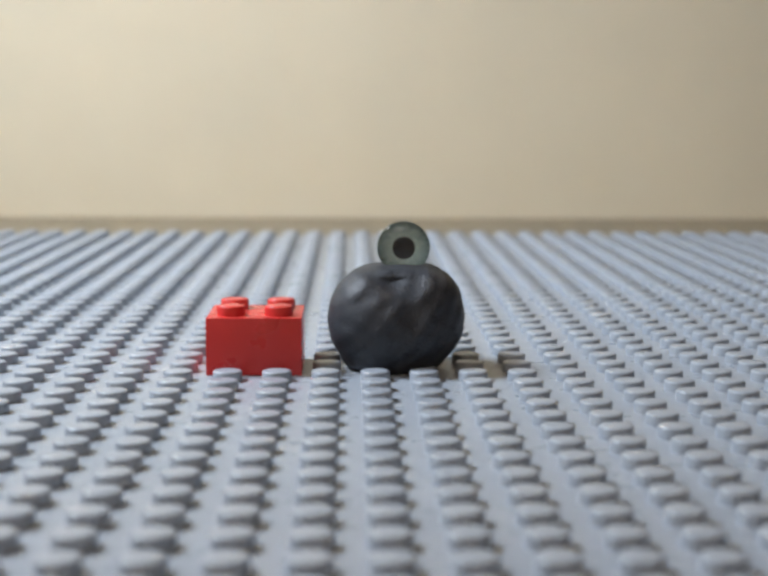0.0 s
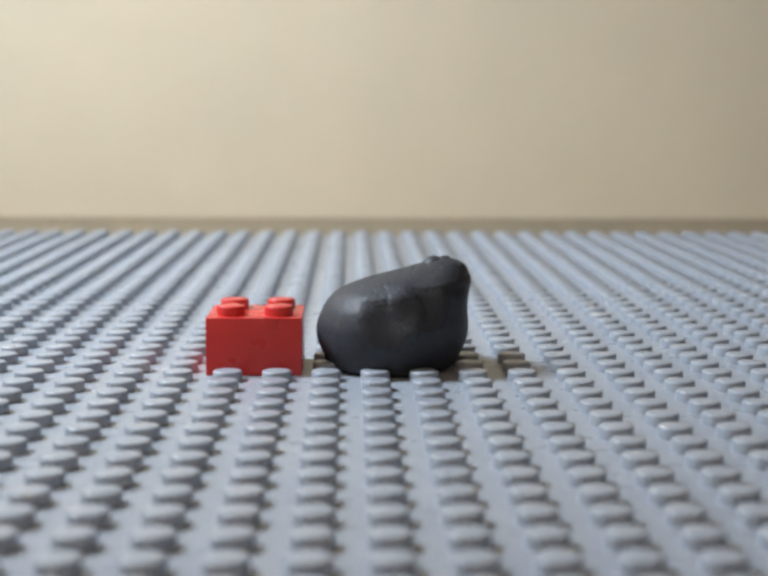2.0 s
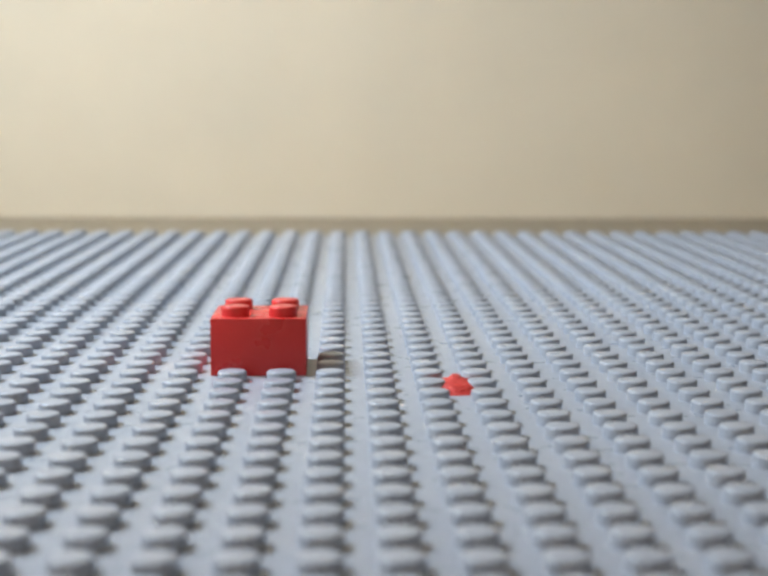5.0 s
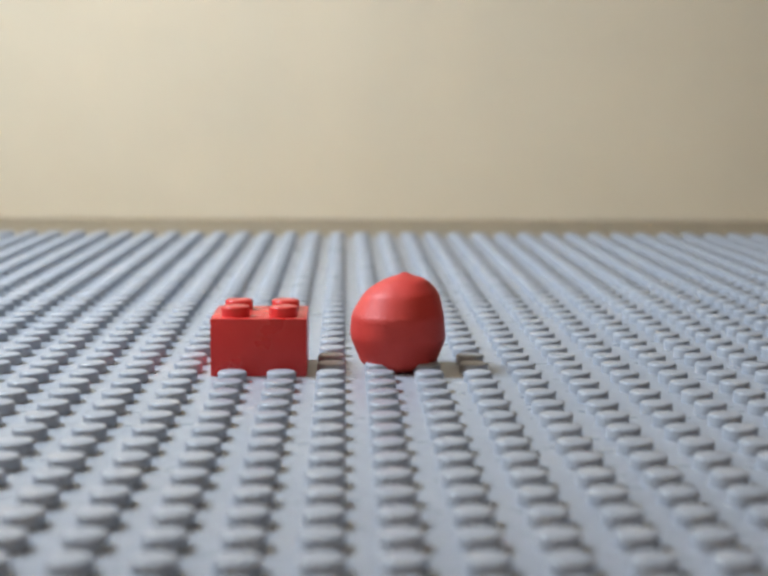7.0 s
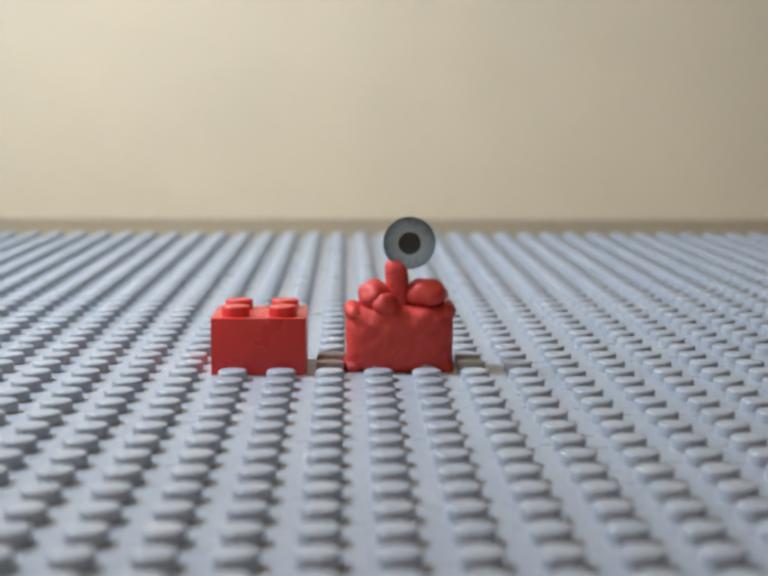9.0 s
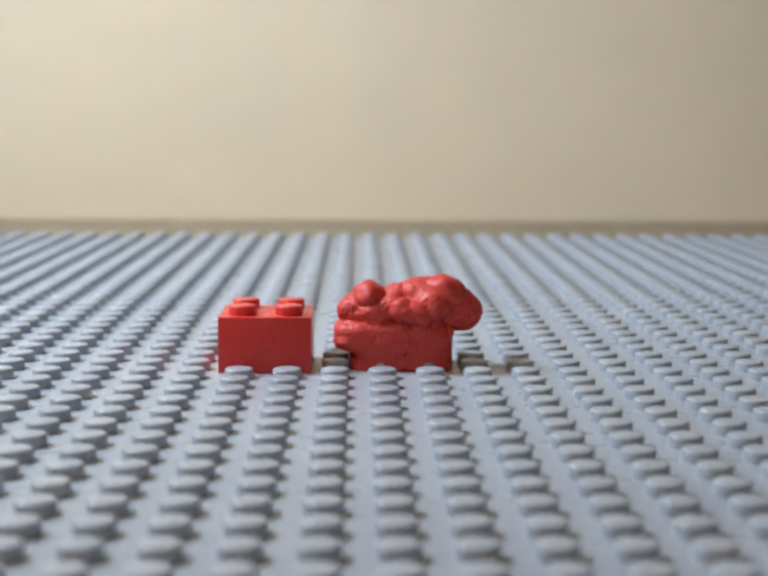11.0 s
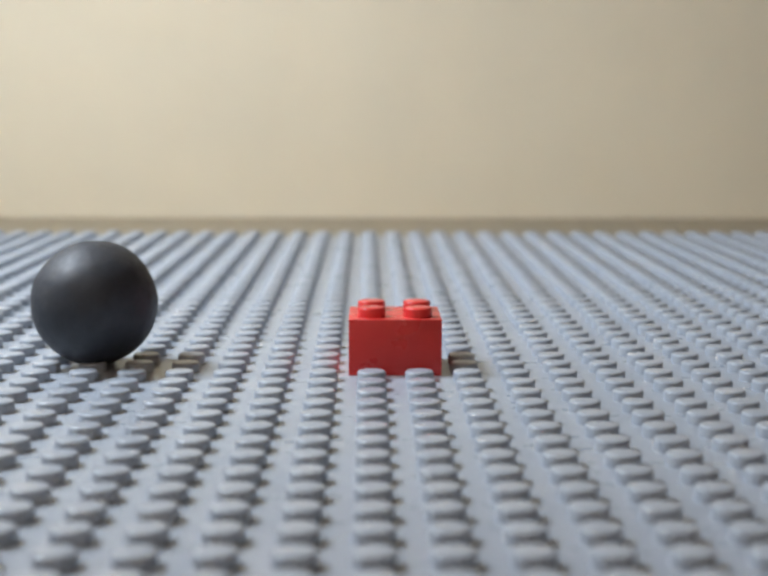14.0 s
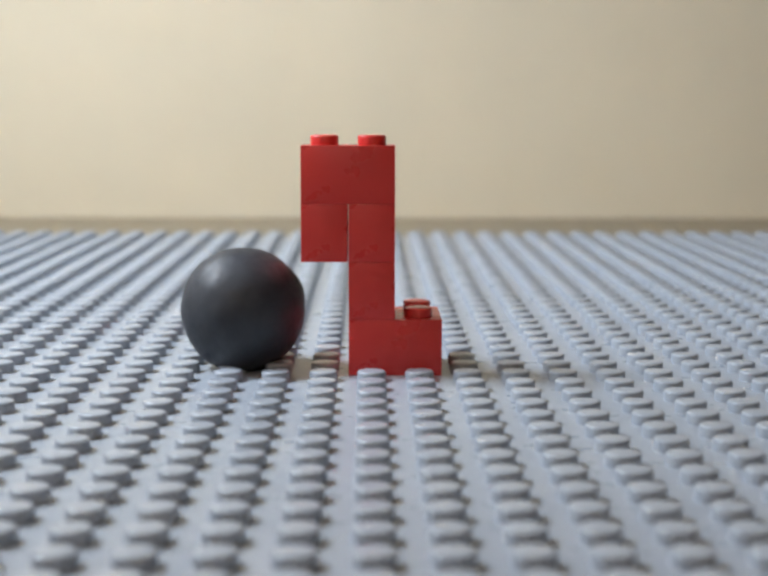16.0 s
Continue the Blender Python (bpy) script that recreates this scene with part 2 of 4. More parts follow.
    def lumps(self, count, r):
        way = np.concatenate([[0], np.cumsum(np.hypot(*np.diff(self.c[:, :2], axis=0).T))])
        out, lo, hi = [], min(r + 0.6, way[-1] / 2), max(way[-1] - r - 0.6, way[-1] / 2)
        for k in range(count):
            s = lo + (hi - lo) * k / (count - 1)
            x, z = np.interp(s, way, self.c[:, 0]), np.interp(s, way, self.c[:, 1])
            if self.tilt:
                dx, dz = x - self.foot[0], z - self.foot[1]
                x, z = self.foot[0] + math.cos(self.tilt) * dx + math.sin(self.tilt) * dz, self.foot[1] - math.sin(self.tilt) * dx + math.cos(self.tilt) * dz
            out.append(Matrix.Translation(Vector((x, self.y, z)) * mm))
        return out


class Blob:
    """A clay shape squeezed together from lobes, each (x, y, z, three half widths, degrees clockwise, 2 for round or more for boxy), in mm, with
    creases where the lobes meet; carve: hollows pressed into them; spine: (x, z) of points inside, from the foot to the tip; crease: how soft the folds are."""

    def __init__(self, lobes, spine, carve=(), crease=0.5, lumpy=0.07):
        self.lobes, self.carve, self.crease, self.lumpy = np.array(lobes, float), np.array(carve, float).reshape(-1, 8), crease, lumpy
        self.spine = np.array(spine, float)
        self.y = float(np.mean(self.lobes[:, 1]))

    @staticmethod
    def local(p, lobe):
        x, y, z, rx, ry, rz, turn, _ = lobe
        c, s = math.cos(radians(turn)), math.sin(radians(turn))
        d = p - (x, y, z)
        return np.stack([(c * d[:, 0] - s * d[:, 2]) / rx, d[:, 1] / ry, (s * d[:, 0] + c * d[:, 2]) / rz], 1), d

    def reach(self, p, lobe):
        q, d = self.local(p, lobe)
        g = (np.abs(q) ** lobe[7]).sum(1) ** (1 / lobe[7]) + 1e-9
        return (g - 1) * np.linalg.norm(d, axis=1) / g

    def field(self, p):
        k = self.crease
        d = -k * np.log(sum(np.exp(np.clip(-self.reach(p, n) / k, -60, 60)) for n in self.lobes)) + 0.3 * k
        for n in self.carve:
            d = 0.8 * k * np.logaddexp(d / (0.8 * k), -self.reach(p, n) / (0.8 * k))
        w = p * (0.55, 0.5, 0.6)
        return d + self.lumpy * (np.sin(w[:, 0] * 1.9 + 1.3 * np.sin(w[:, 2] * 1.3)) * np.sin(w[:, 2] * 1.7 + 0.9) + 0.5 * np.sin(3.1 * w[:, 0] - 2.3 * w[:, 2] + 1.7 * w[:, 1]))

    def slope(self, p, h=0.08):
        g = np.stack([self.field(p + v) - self.field(p - v) for v in np.eye(3) * h], 1)
        return g / (np.linalg.norm(g, axis=1, keepdims=True) + 1e-9)

    def pats(self, count):
        pool, golden = [], math.pi * (3 - math.sqrt(5))
        every = np.concatenate([self.lobes, self.carve])
        size = [(n[3] * n[4] * n[5]) ** (2 / 3) for n in every]
        for n, share in zip(every, size):
            m = int(260 + 5.5 * count * share / sum(size))
            k = np.arange(m) + 0.5
            z = 1 - 2 * k / m
            r = np.sqrt(1 - z * z)
            q = np.stack([r * np.cos(k * golden), r * np.sin(k * golden), z], 1)
            q /= ((np.abs(q) ** n[7]).sum(1) ** (1 / n[7]))[:, None]
            q *= n[3:6]
            c, s = math.cos(radians(n[6])), math.sin(radians(n[6]))
            pool.append(np.stack([c * q[:, 0] + s * q[:, 2], q[:, 1], -s * q[:, 0] + c * q[:, 2]], 1) + n[:3])
        p = np.concatenate(pool)
        p = p[np.abs(self.field(p)) < 1.2]
        for _ in range(6):
            g = np.stack([self.field(p + v) - self.field(p - v) for v in np.eye(3) * 0.05], 1) / 0.1
            p = p - g * np.clip(self.field(p) / ((g ** 2).sum(1) + 0.02), -0.5, 0.5)[:, None]
        p = p[(np.abs(self.field(p)) < 0.08) & (p[:, 2] > -0.1)]
        nrm = self.slope(p, 0.6)
        # even spread, thinner on the far side
        weight = np.where(nrm[:, 1] > 0.35, 0.85, 1.0)
        near, picked = np.full(len(p), 1e9), [0]
        for _ in range(min(count, len(p)) - 1):
            near = np.minimum(near, ((p - p[picked[-1]]) ** 2).sum(1) * weight)
            picked.append(int(np.argmax(near)))
        picked = (picked * (count // len(picked) + 1))[:count]
        p, nrm = p[picked], nrm[picked]
        # in the same order as the pats of a tube: along the spine, then round it
        way = np.concatenate([[0], np.cumsum(np.hypot(*np.diff(self.spine, axis=0).T))])
        s = np.linspace(0, way[-1], 60)
        sx, sz = np.interp(s, way, self.spine[:, 0]), np.interp(s, way, self.spine[:, 1])
        u = np.argmin((p[:, :1] - sx) ** 2 + (p[:, 2:] - sz) ** 2, axis=1)
        th = np.arctan2(p[:, 1] - self.y, p[:, 0] - sx[u]) % (2 * math.pi)
        order, out = np.lexsort((p[:, 2], u)), [None] * count
        for a in range(0, count, 64):
            mine = order[a:a + 64]
            slots = np.arange(a, a + len(mine))
            for slot, k in zip(slots[np.argsort(slots * golden % (2 * math.pi))], mine[np.argsort(th[mine])]):
                n = Vector(nrm[k])
                x = Vector((0, 0, 1)).cross(n)
                x = x.normalized() if x.length > 1e-3 else Vector((1, 0, 0))
                m = Matrix((x, n.cross(x), n)).transposed().to_4x4()
                m.translation = Vector(p[k]) * mm
                out[slot] = m
        return out

    def lumps(self, count, r):
        way = np.concatenate([[0], np.cumsum(np.hypot(*np.diff(self.spine, axis=0).T))])
        return [Matrix.Translation(Vector((np.interp(f, way, self.spine[:, 0]), self.y, np.interp(f, way, self.spine[:, 1]))) * mm) for f in np.linspace(0, way[-1], count)]


def ball(x, z, r, y=8.0, flat=1.0):
    """Rows of a round lump."""
    return [(x, z - r * flat * math.cos(a), max(0.0, r * math.sin(a))) for a in np.linspace(0, math.pi, 25)]


def clay(name, label, mat, count, a, curve, lumps, lump_r):
    """The thing, its inner lumps, and for each lump the pats that it carries."""
    thing = tagged(new(name), label, "clay")
    meshes = [pat_mesh("clay_pat", a * mm, curve * mm, 0.9 * mm, mat, 3.7 * k) for k in range(4)]
    bm = bmesh.new()
    bmesh.ops.create_icosphere(bm, subdivisions=2, radius=lump_r * mm)
    inner = mesh_of("clay_core", bm, mat, angle=180)
    cores, pats = [], []
    for n in range(lumps):
        core = new("clay_core", inner)
        core.parent = thing
        cores.append(core)
    for k in range(count):
        ob = new("clay_pat", meshes[k % 4])
        ob.parent = cores[k * lumps // count]
        pats.append(ob)
    return thing, pats, cores


def mould(pats, cores, forms, core_r):
    """Keys the pats and cores through the forms: rows of (seconds, form)."""
    known = {}
    for _, f in forms:
        if id(f) not in known:
            skin, mid = f.pats(len(pats)), f.lumps(len(cores), core_r)
            for k, m in enumerate(skin):
                m.translation -= mid[k * len(cores) // len(pats)].translation
            known[id(f)] = (skin, mid)
    for which, group in ((0, pats), (1, cores)):
        for k, ob in enumerate(group):
            rows, last = [], None
            for t, f in forms:
                m = known[id(f)][which][k]
                if last is not None:
                    t0, m0 = last
                    q0, q1 = m0.to_quaternion(), m.to_quaternion()
                    turn = q0.rotation_difference(q1).angle
                    if min(turn, 2 * math.pi - turn) > radians(80):
                        for f3 in (1 / 3, 2 / 3):
                            rows.append((t0 + (t - t0) * f3, Matrix.LocRotScale(m0.translation.lerp(m.translation, f3), q0.slerp(q1, f3), None)))
                rows.append((t, m))
                last = (t, m)
            walk(ob, rows)

black_clay, black_pats, black_cores = clay("black_clay_lump", "soft black modelling clay lump, creased and kneaded, standing on the studs", BLACK_CLAY, 2600, 1.0, 10.0, 6, 2.4)
red_clay, red_pats, red_cores = clay("red_clay_lump", "soft red modelling clay lump with dents, standing on the studs", RED_CLAY, 2200, 1.02, 9.0, 5, 2.4)


def rolled(name, rx, ry, rz, mat, parent, seed=0.0, k=0.06):
    """A thumb-rolled lump of clay."""
    bm = bmesh.new()
    bmesh.ops.create_icosphere(bm, subdivisions=3, radius=1)
    for v in bm.verts:
        s = 1 + k * noise.noise(v.co * 1.6 + Vector((seed, 0, 0)))
        v.co = Vector((v.co.x * rx, v.co.y * ry, v.co.z * rz)) * s * mm
    return part(name, bm, mat, parent, angle=180)


# two rolls that lie on the red block, and a stalk that lifts the glass eye
roll_a = rolled("clay_roll", 3.1, 3.6, 2.6, RED_CLAY, red_clay, 1.0, 0.2)
roll_b = rolled("clay_roll", 3.7, 3.6, 2.6, RED_CLAY, red_clay, 5.0, 0.2)
roll_c = rolled("clay_roll", 2.4, 2.4, 2.0, RED_CLAY, red_clay, 3.0, 0.2)
stalk = [rolled("clay_stalk", 2.0, 2.0, 2.3, RED_CLAY, red_clay, 9.0 + k) for k in range(6)]

# the smooth ball that rolls in later
bm = bmesh.new()
bmesh.ops.create_icosphere(bm, subdivisions=5, radius=1)
for v in bm.verts:
    v.co *= 10.85 * mm * (1 + 0.034 * noise.noise(v.co * 1.5) + 0.012 * noise.noise(v.co * 3.4))
black_ball = tagged(part("black_clay_ball", bm, BLACK_CLAY, angle=180), "slightly dented black modelling clay ball with a soft sheen", "clay")

# ---- glass eyes ----


def iris_material(pale, middle, dark):
    m = bpy.data.materials.new("iris")
    m.use_nodes = True
    n, link = m.node_tree.nodes, m.node_tree.links.new
    b = n["Principled BSDF"]
    b.inputs["Roughness"].default_value = 0.4
    co, sep = n.new("ShaderNodeTexCoord"), n.new("ShaderNodeSeparateXYZ")
    link(co.outputs["Object"], sep.inputs[0])
    ang, rad = n.new("ShaderNodeMath"), n.new("ShaderNodeVectorMath")
    ang.operation, rad.operation = "ARCTAN2", "LENGTH"
    link(sep.outputs["Z"], ang.inputs[0])
    link(sep.outputs["X"], ang.inputs[1])
    link(co.outputs["Object"], rad.inputs[0])
    comb = n.new("ShaderNodeCombineXYZ")
    link(ang.outputs[0], comb.inputs[0])
    link(rad.outputs["Value"], comb.inputs[1])
    scl = n.new("ShaderNodeVectorMath")
    scl.operation = "MULTIPLY"
    scl.inputs[1].default_value = (7, 500, 1)
    link(comb.outputs[0], scl.inputs[0])
    tex = n.new("ShaderNodeTexNoise")
    tex.inputs["Scale"].default_value, tex.inputs["Detail"].default_value = 1.6, 5
    link(scl.outputs[0], tex.inputs["Vector"])
    rr = n.new("ShaderNodeMapRange")
    rr.inputs["From Min"].default_value, rr.inputs["From Max"].default_value = 0.0015, 0.0046
    link(rad.outputs["Value"], rr.inputs["Value"])
    add = n.new("ShaderNodeMath")
    add.operation = "MULTIPLY_ADD"
    add.inputs[1].default_value, add.inputs[2].default_value = 1.7, -0.9
    link(tex.outputs["Fac"], add.inputs[0])
    tot = n.new("ShaderNodeMath")
    tot.operation = "ADD"
    link(add.outputs[0], tot.inputs[0])
    link(rr.outputs[0], tot.inputs[1])
    ramp = n.new("ShaderNodeValToRGB")
    e = ramp.color_ramp.elements
    e[0].position, e[0].color = 0.0, pale
    e[1].position, e[1].color = 1.0, dark
    mid = ramp.color_ramp.elements.new(0.55)
    mid.color = middle
    link(tot.outputs[0], ramp.inputs[0])
    link(ramp.outputs[0], b.inputs["Base Color"])
    return m


# the same iris twice; the tint of the light is put into its colour
GREEN_LIT_IRIS = iris_material((0.50, 0.62, 0.55, 1), (0.24, 0.34, 0.31, 1), (0.08, 0.125, 0.115, 1))
BLUE_LIT_IRIS = iris_material((0.50, 0.59, 0.60, 1), (0.25, 0.335, 0.37, 1), (0.085, 0.125, 0.15, 1))
PUPIL = material("pupil_black", (0.008, 0.009, 0.012), rough=0.3, vary=0.1)
BACKING = material("eye_backing", (0.10, 0.14, 0.145), rough=0.3, vary=0.15, scale=300)
GLASS = bpy.data.materials.new("clear_glass")
GLASS.use_nodes = True
GLASS.node_tree.nodes["Principled BSDF"].inputs["Transmission Weight"].default_value = 1.0
GLASS.node_tree.nodes["Principled BSDF"].inputs["Roughness"].default_value = 0.06
GLASS.node_tree.nodes["Principled BSDF"].inputs["IOR"].default_value = 1.45
TURN = pose(0, 0, 0, 90)                       # turned parts look towards -y


def glass_eye(label, iris):
    thing = tagged(new("glass_eye"), label, "glass eye", "glass eyes")
    bm = lathe(bmesh.new(), [(3.2 * mm, -1.6 * mm), (4.1 * mm, -1.2 * mm), (4.5 * mm, -0.3 * mm), (4.45 * mm, 0.0)], 40, bottom=True)
    bm.transform(TURN)
    part("backing", bm, BACKING, thing, "dark grey-green rim of the eye")
    bm = lathe(bmesh.new(), [(4.3 * mm, 0.02 * mm), (4.25 * mm, 0.12 * mm)], 48)
    bm.transform(TURN)
    part("iris", bm, iris, thing, "pale iris with fine rays")
    bm = lathe(bmesh.new(), [(1.85 * mm, 0.12 * mm), (1.8 * mm, 0.22 * mm)], 32)
    bm.transform(TURN)
    part("pupil", bm, PUPIL, thing, "round black pupil")
    dome = [(4.4 * mm * math.cos(a), 0.27 * mm + 1.3 * mm * math.sin(a)) for a in np.linspace(0, 1.5, 10)]
    bm = lathe(bmesh.new(), dome, 48, bottom=True)
    bm.transform(TURN)
    lens = part("lens", bm, GLASS, thing, "clear glass dome", angle=60)
    lens.visible_shadow = False
    return thing


first_eye = glass_eye("round glass eye, iris painted with the blue-green tint of its light, pressed into black clay", GREEN_LIT_IRIS)
second_eye = glass_eye("round glass eye, iris painted with the blue-grey tint of its light, on a red clay stalk", BLUE_LIT_IRIS)

# ---- what moves ----

BLACK_Y, RED_Y, RED_BALL = -31.0, -11.2, (24.4, -51.0, 10.3)
FACE = 5.5                                     # radians that the red ball has rolled when its pressed-in face looks to the front


def pressed_ball():
    """The red ball with a gaping mouth and two thumb prints."""
    hollows = []
    for way, off, size in (((-0.32, -0.90, -0.28), 9.4, 2.7), ((-0.32, -0.90, -0.28), 6.6, 2.9), ((-0.08, -0.97, -0.1), 11.0, 3.0), ((-0.34, -0.80, 0.50), 11.4, 2.5), ((0.2, -0.82, 0.52), 11.4, 2.5)):
        p = Matrix.Rotation(-FACE, 3, "X") @ Vector(way).normalized() * off + Vector(RED_BALL)
        hollows.append((*p, size, size, size, 0, 2))
    x, y, z = RED_BALL
    return Blob([(x, y, z, 9.4, 9.4, 9.2, 30, 2.2)], [(x, z - 3), (x, z + 3)], carve=hollows, lumpy=0.05)




def pillow(x, low, wide, tall, turn=0.0, y=7.0, deep=5.4, pinch=0.9):
    """A block of clay, pressed flat, with pinched corners; low: its foot; turn: degrees clockwise about the middle of its foot."""
    c, s = math.cos(radians(turn)), math.sin(radians(turn))

    def spot(dx, dz, *rest):
        return (x + c * dx + s * dz, y, low - s * dx + c * dz, *rest, turn, rest[0] > 3 and 3.6 or 2)

    lobes = [spot(0, tall / 2, wide, deep + 0.6, tall / 2 + 0.2)]
    lobes += [spot(dx * (wide - 1.3), tall / 2 + dz * (tall / 2 - 1.2), 1.2 + pinch * (dx * dz > 0) * 0.4, deep * 0.75, 1.2 + 0.3 * pinch) for dx in (-1, 1) for dz in (-1, 1)]
    up = [(x + s * f * tall, low + c * f * tall) for f in (0.3, 0.7)]
    return Blob(lobes, up, crease=0.9, lumpy=0.1)


# clay shapes, one after another
black_forms = []
f = Blob([(31.7, 8, 8.2, 11.9, 11, 8.3, 0, 2.3), (26.8, 8, 13.3, 5.2, 8, 4, -25, 2.1), (37.7, 8, 13.5, 4.7, 8, 3.8, 28, 2.1), (32.5, 8.5, 15.4, 5.2, 7, 2.5, 0, 2.2), (31.1, 8, 2.3, 8.4, 8, 3.9, 0, 2.3)],
         [(31.8, 4), (31.8, 14)], carve=[(31.4, -0.4, 16, 1.9, 2.4, 0.7, 0, 2), (34.5, -7, 11.5, 3.4, 5, 5, 10, 2)], crease=1.1)
black_forms += [(0, f), (0.12, f)]
f = Form([(31.7, 0.5, 0), (31.7, 0.5, 3.8), (31.6, 2, 8.3), (31.5, 4.7, 10.9), (31.4, 8.4, 11.8), (31.5, 12.2, 11.2), (31.8, 15.2, 9.5), (32.6, 17.3, 7), (32.8, 18.2, 3.8), (32.8, 19.1, 0)], lumpy=0.07)
black_forms += [(0.2, f)]
f = Form([(31.5, 0.5, 0), (31.5, 0.5, 4.2), (31.3, 2, 8.8), (31.3, 4.7, 11.5), (31.4, 8.4, 11.9), (31.7, 12.6, 11.3), (32.8, 15.6, 9.8), (33.5, 17.3, 7.1), (33.5, 18, 4.2), (33.5, 18.9, 0)])
black_forms += [(0.3, f), (0.42, f)]
f = Form(ball(42.4, 12.2, 11.2, flat=1.00), lumpy=0.08, dents=[(38.2, 12.0, 4.6, 1.5), (43.0, 9.5, 3.6, 1.2), (44.5, 17.0, 4.0, 0.8)])
black_forms += [(0.5, f)]
f = Form([(34.9, 0.5, 0), (34.9, 0.5, 4.2), (35.1, 2, 7.7), (35.4, 4.6, 10), (36, 9.3, 10.8), (36.2, 12.6, 10.6), (35.8, 16, 8.3), (35.1, 18.9, 5), (34.8, 20.6, 2.1), (34.8, 21.1, 0)])
black_forms += [(0.6, f), (0.72, f)]
f = Form([(32.3, 0.5, 0), (32.3, 0.5, 3.8), (32.3, 1.6, 7.1), (32.6, 4.6, 9.6), (32.9, 9.3, 10.8), (32.7, 13.5, 10), (32.4, 16.8, 7.1), (32, 19.8, 3.8), (32, 20.6, 2.1), (32, 21.1, 0)])
black_forms += [(0.8, f)]
f = Form([(32.3, 0.5, 0), (32.3, 0.5, 5), (32.3, 1.4, 7.7), (32.2, 4.7, 9.4), (32.1, 9.3, 10.1), (32.1, 14.3, 10.2), (32.2, 18.5, 9.4), (32.5, 21.2, 6.7), (32.2, 22.5, 2.9), (32.2, 23.2, 0)], square=2.6)
black_forms += [(0.9, f), (1.02, f)]
f = Form([(32.1, 0.5, 0), (32.1, 0.5, 6.3), (32.1, 1.5, 8.2), (32.1, 6.1, 9), (32.2, 12.6, 9.4), (32.2, 18.5, 9), (32, 21.7, 6.7), (31.6, 23.2, 2.9), (31.6, 23.9, 0)], square=2.4)
black_forms += [(1.12, f)]
f = Form([(30.2, 0.5, 0), (30.2, 0.5, 5.8), (30.2, 1.8, 7.9), (30.4, 8.4, 8.7), (31, 19.3, 8.2), (31.4, 27.7, 6.8), (31.2, 32.6, 5), (30.7, 34.9, 2.8), (30.7, 35.6, 0)])
black_forms += [(1.2, f), (1.32, f)]
f = Form([(30, 0.5, 0), (30, 0.5, 6.3), (30, 1.6, 8.3), (29.9, 7.6, 9.3), (30.1, 17.7, 9.4), (30.1, 23.5, 8.6), (29.6, 26.8, 6.3), (29.1, 28.3, 2.9), (29.1, 29, 0)])
black_forms += [(1.42, f)]
f = Form([(29.5, 0.5, 0), (29.5, 0.5, 7.1), (29.5, 1.8, 9.2), (29.4, 5.4, 10.2), (29.4, 10.9, 10.6), (29.4, 16, 10.3), (29.6, 19.3, 9), (29.7, 21, 5.8), (29.7, 21.9, 0)], square=2.8)
black_forms += [(1.5, f), (1.62, f)]
f = Form([(29.1, 0.5, 0), (29.1, 0.5, 8.3), (29.1, 1.6, 11), (29, 4.8, 12.1), (29, 10.1, 12.3), (29.2, 13.5, 11.5), (29.7, 15.8, 9.3), (30.1, 16.7, 5.8), (30.1, 17.6, 0)], square=2.6)
black_forms += [(1.7, f)]
f = Form([(31.1, 0.5, 0), (31.1, 0.5, 7.9), (31.1, 1.7, 10.4), (31, 4.8, 12.3), (31.7, 8.4, 13.2), (32.5, 12.6, 12.3), (33.1, 15.6, 9.2), (33.3, 16.8, 5), (33.3, 17.7, 0)], tilt=4)
black_forms += [(1.8, f), (1.92, f)]
f = Form([(30.8, 0.5, 0), (30.8, 0.5, 9), (30.6, 1.6, 10.8), (30.8, 4.8, 12.5), (31.2, 7.6, 12.9), (31.8, 10.9, 12.4), (32.9, 13.3, 11.5), (35.3, 15.2, 9.2), (38.7, 17.2, 5), (40, 18.4, 2.8), (40, 19.1, 0)], soft=2, lumpy=0.06, dents=[(30.0, 10.3, 5.7, 1.6), (35.7, 11.9, 4.9, 1.2)])
black_forms += [(2, f)]
f = Form([(30.7, 0.5, 0), (30.7, 0.5, 9.2), (30.8, 2.2, 12.1), (30.9, 6.1, 12.7), (30.8, 10.1, 11.7), (32.2, 13.5, 8.8), (34.1, 16.8, 5.7), (33.3, 20.2, 4.7), (32.4, 22, 2.7), (32.4, 22.7, 0)])
black_forms += [(2.1, f), (2.22, f)]
f = Form([(28.9, 0.5, 0), (28.9, 0.5, 9.4), (28.9, 1.2, 11.2), (28.9, 2.6, 11.4), (28.7, 4.8, 10.4), (30.4, 7.6, 8.4), (31.6, 11, 9.1), (31.6, 15.2, 7.7), (32.4, 21.1, 5.5), (33.4, 25.3, 4.4), (33.5, 29, 2.9), (33.5, 29.7, 0)])
black_forms += [(2.32, f)]
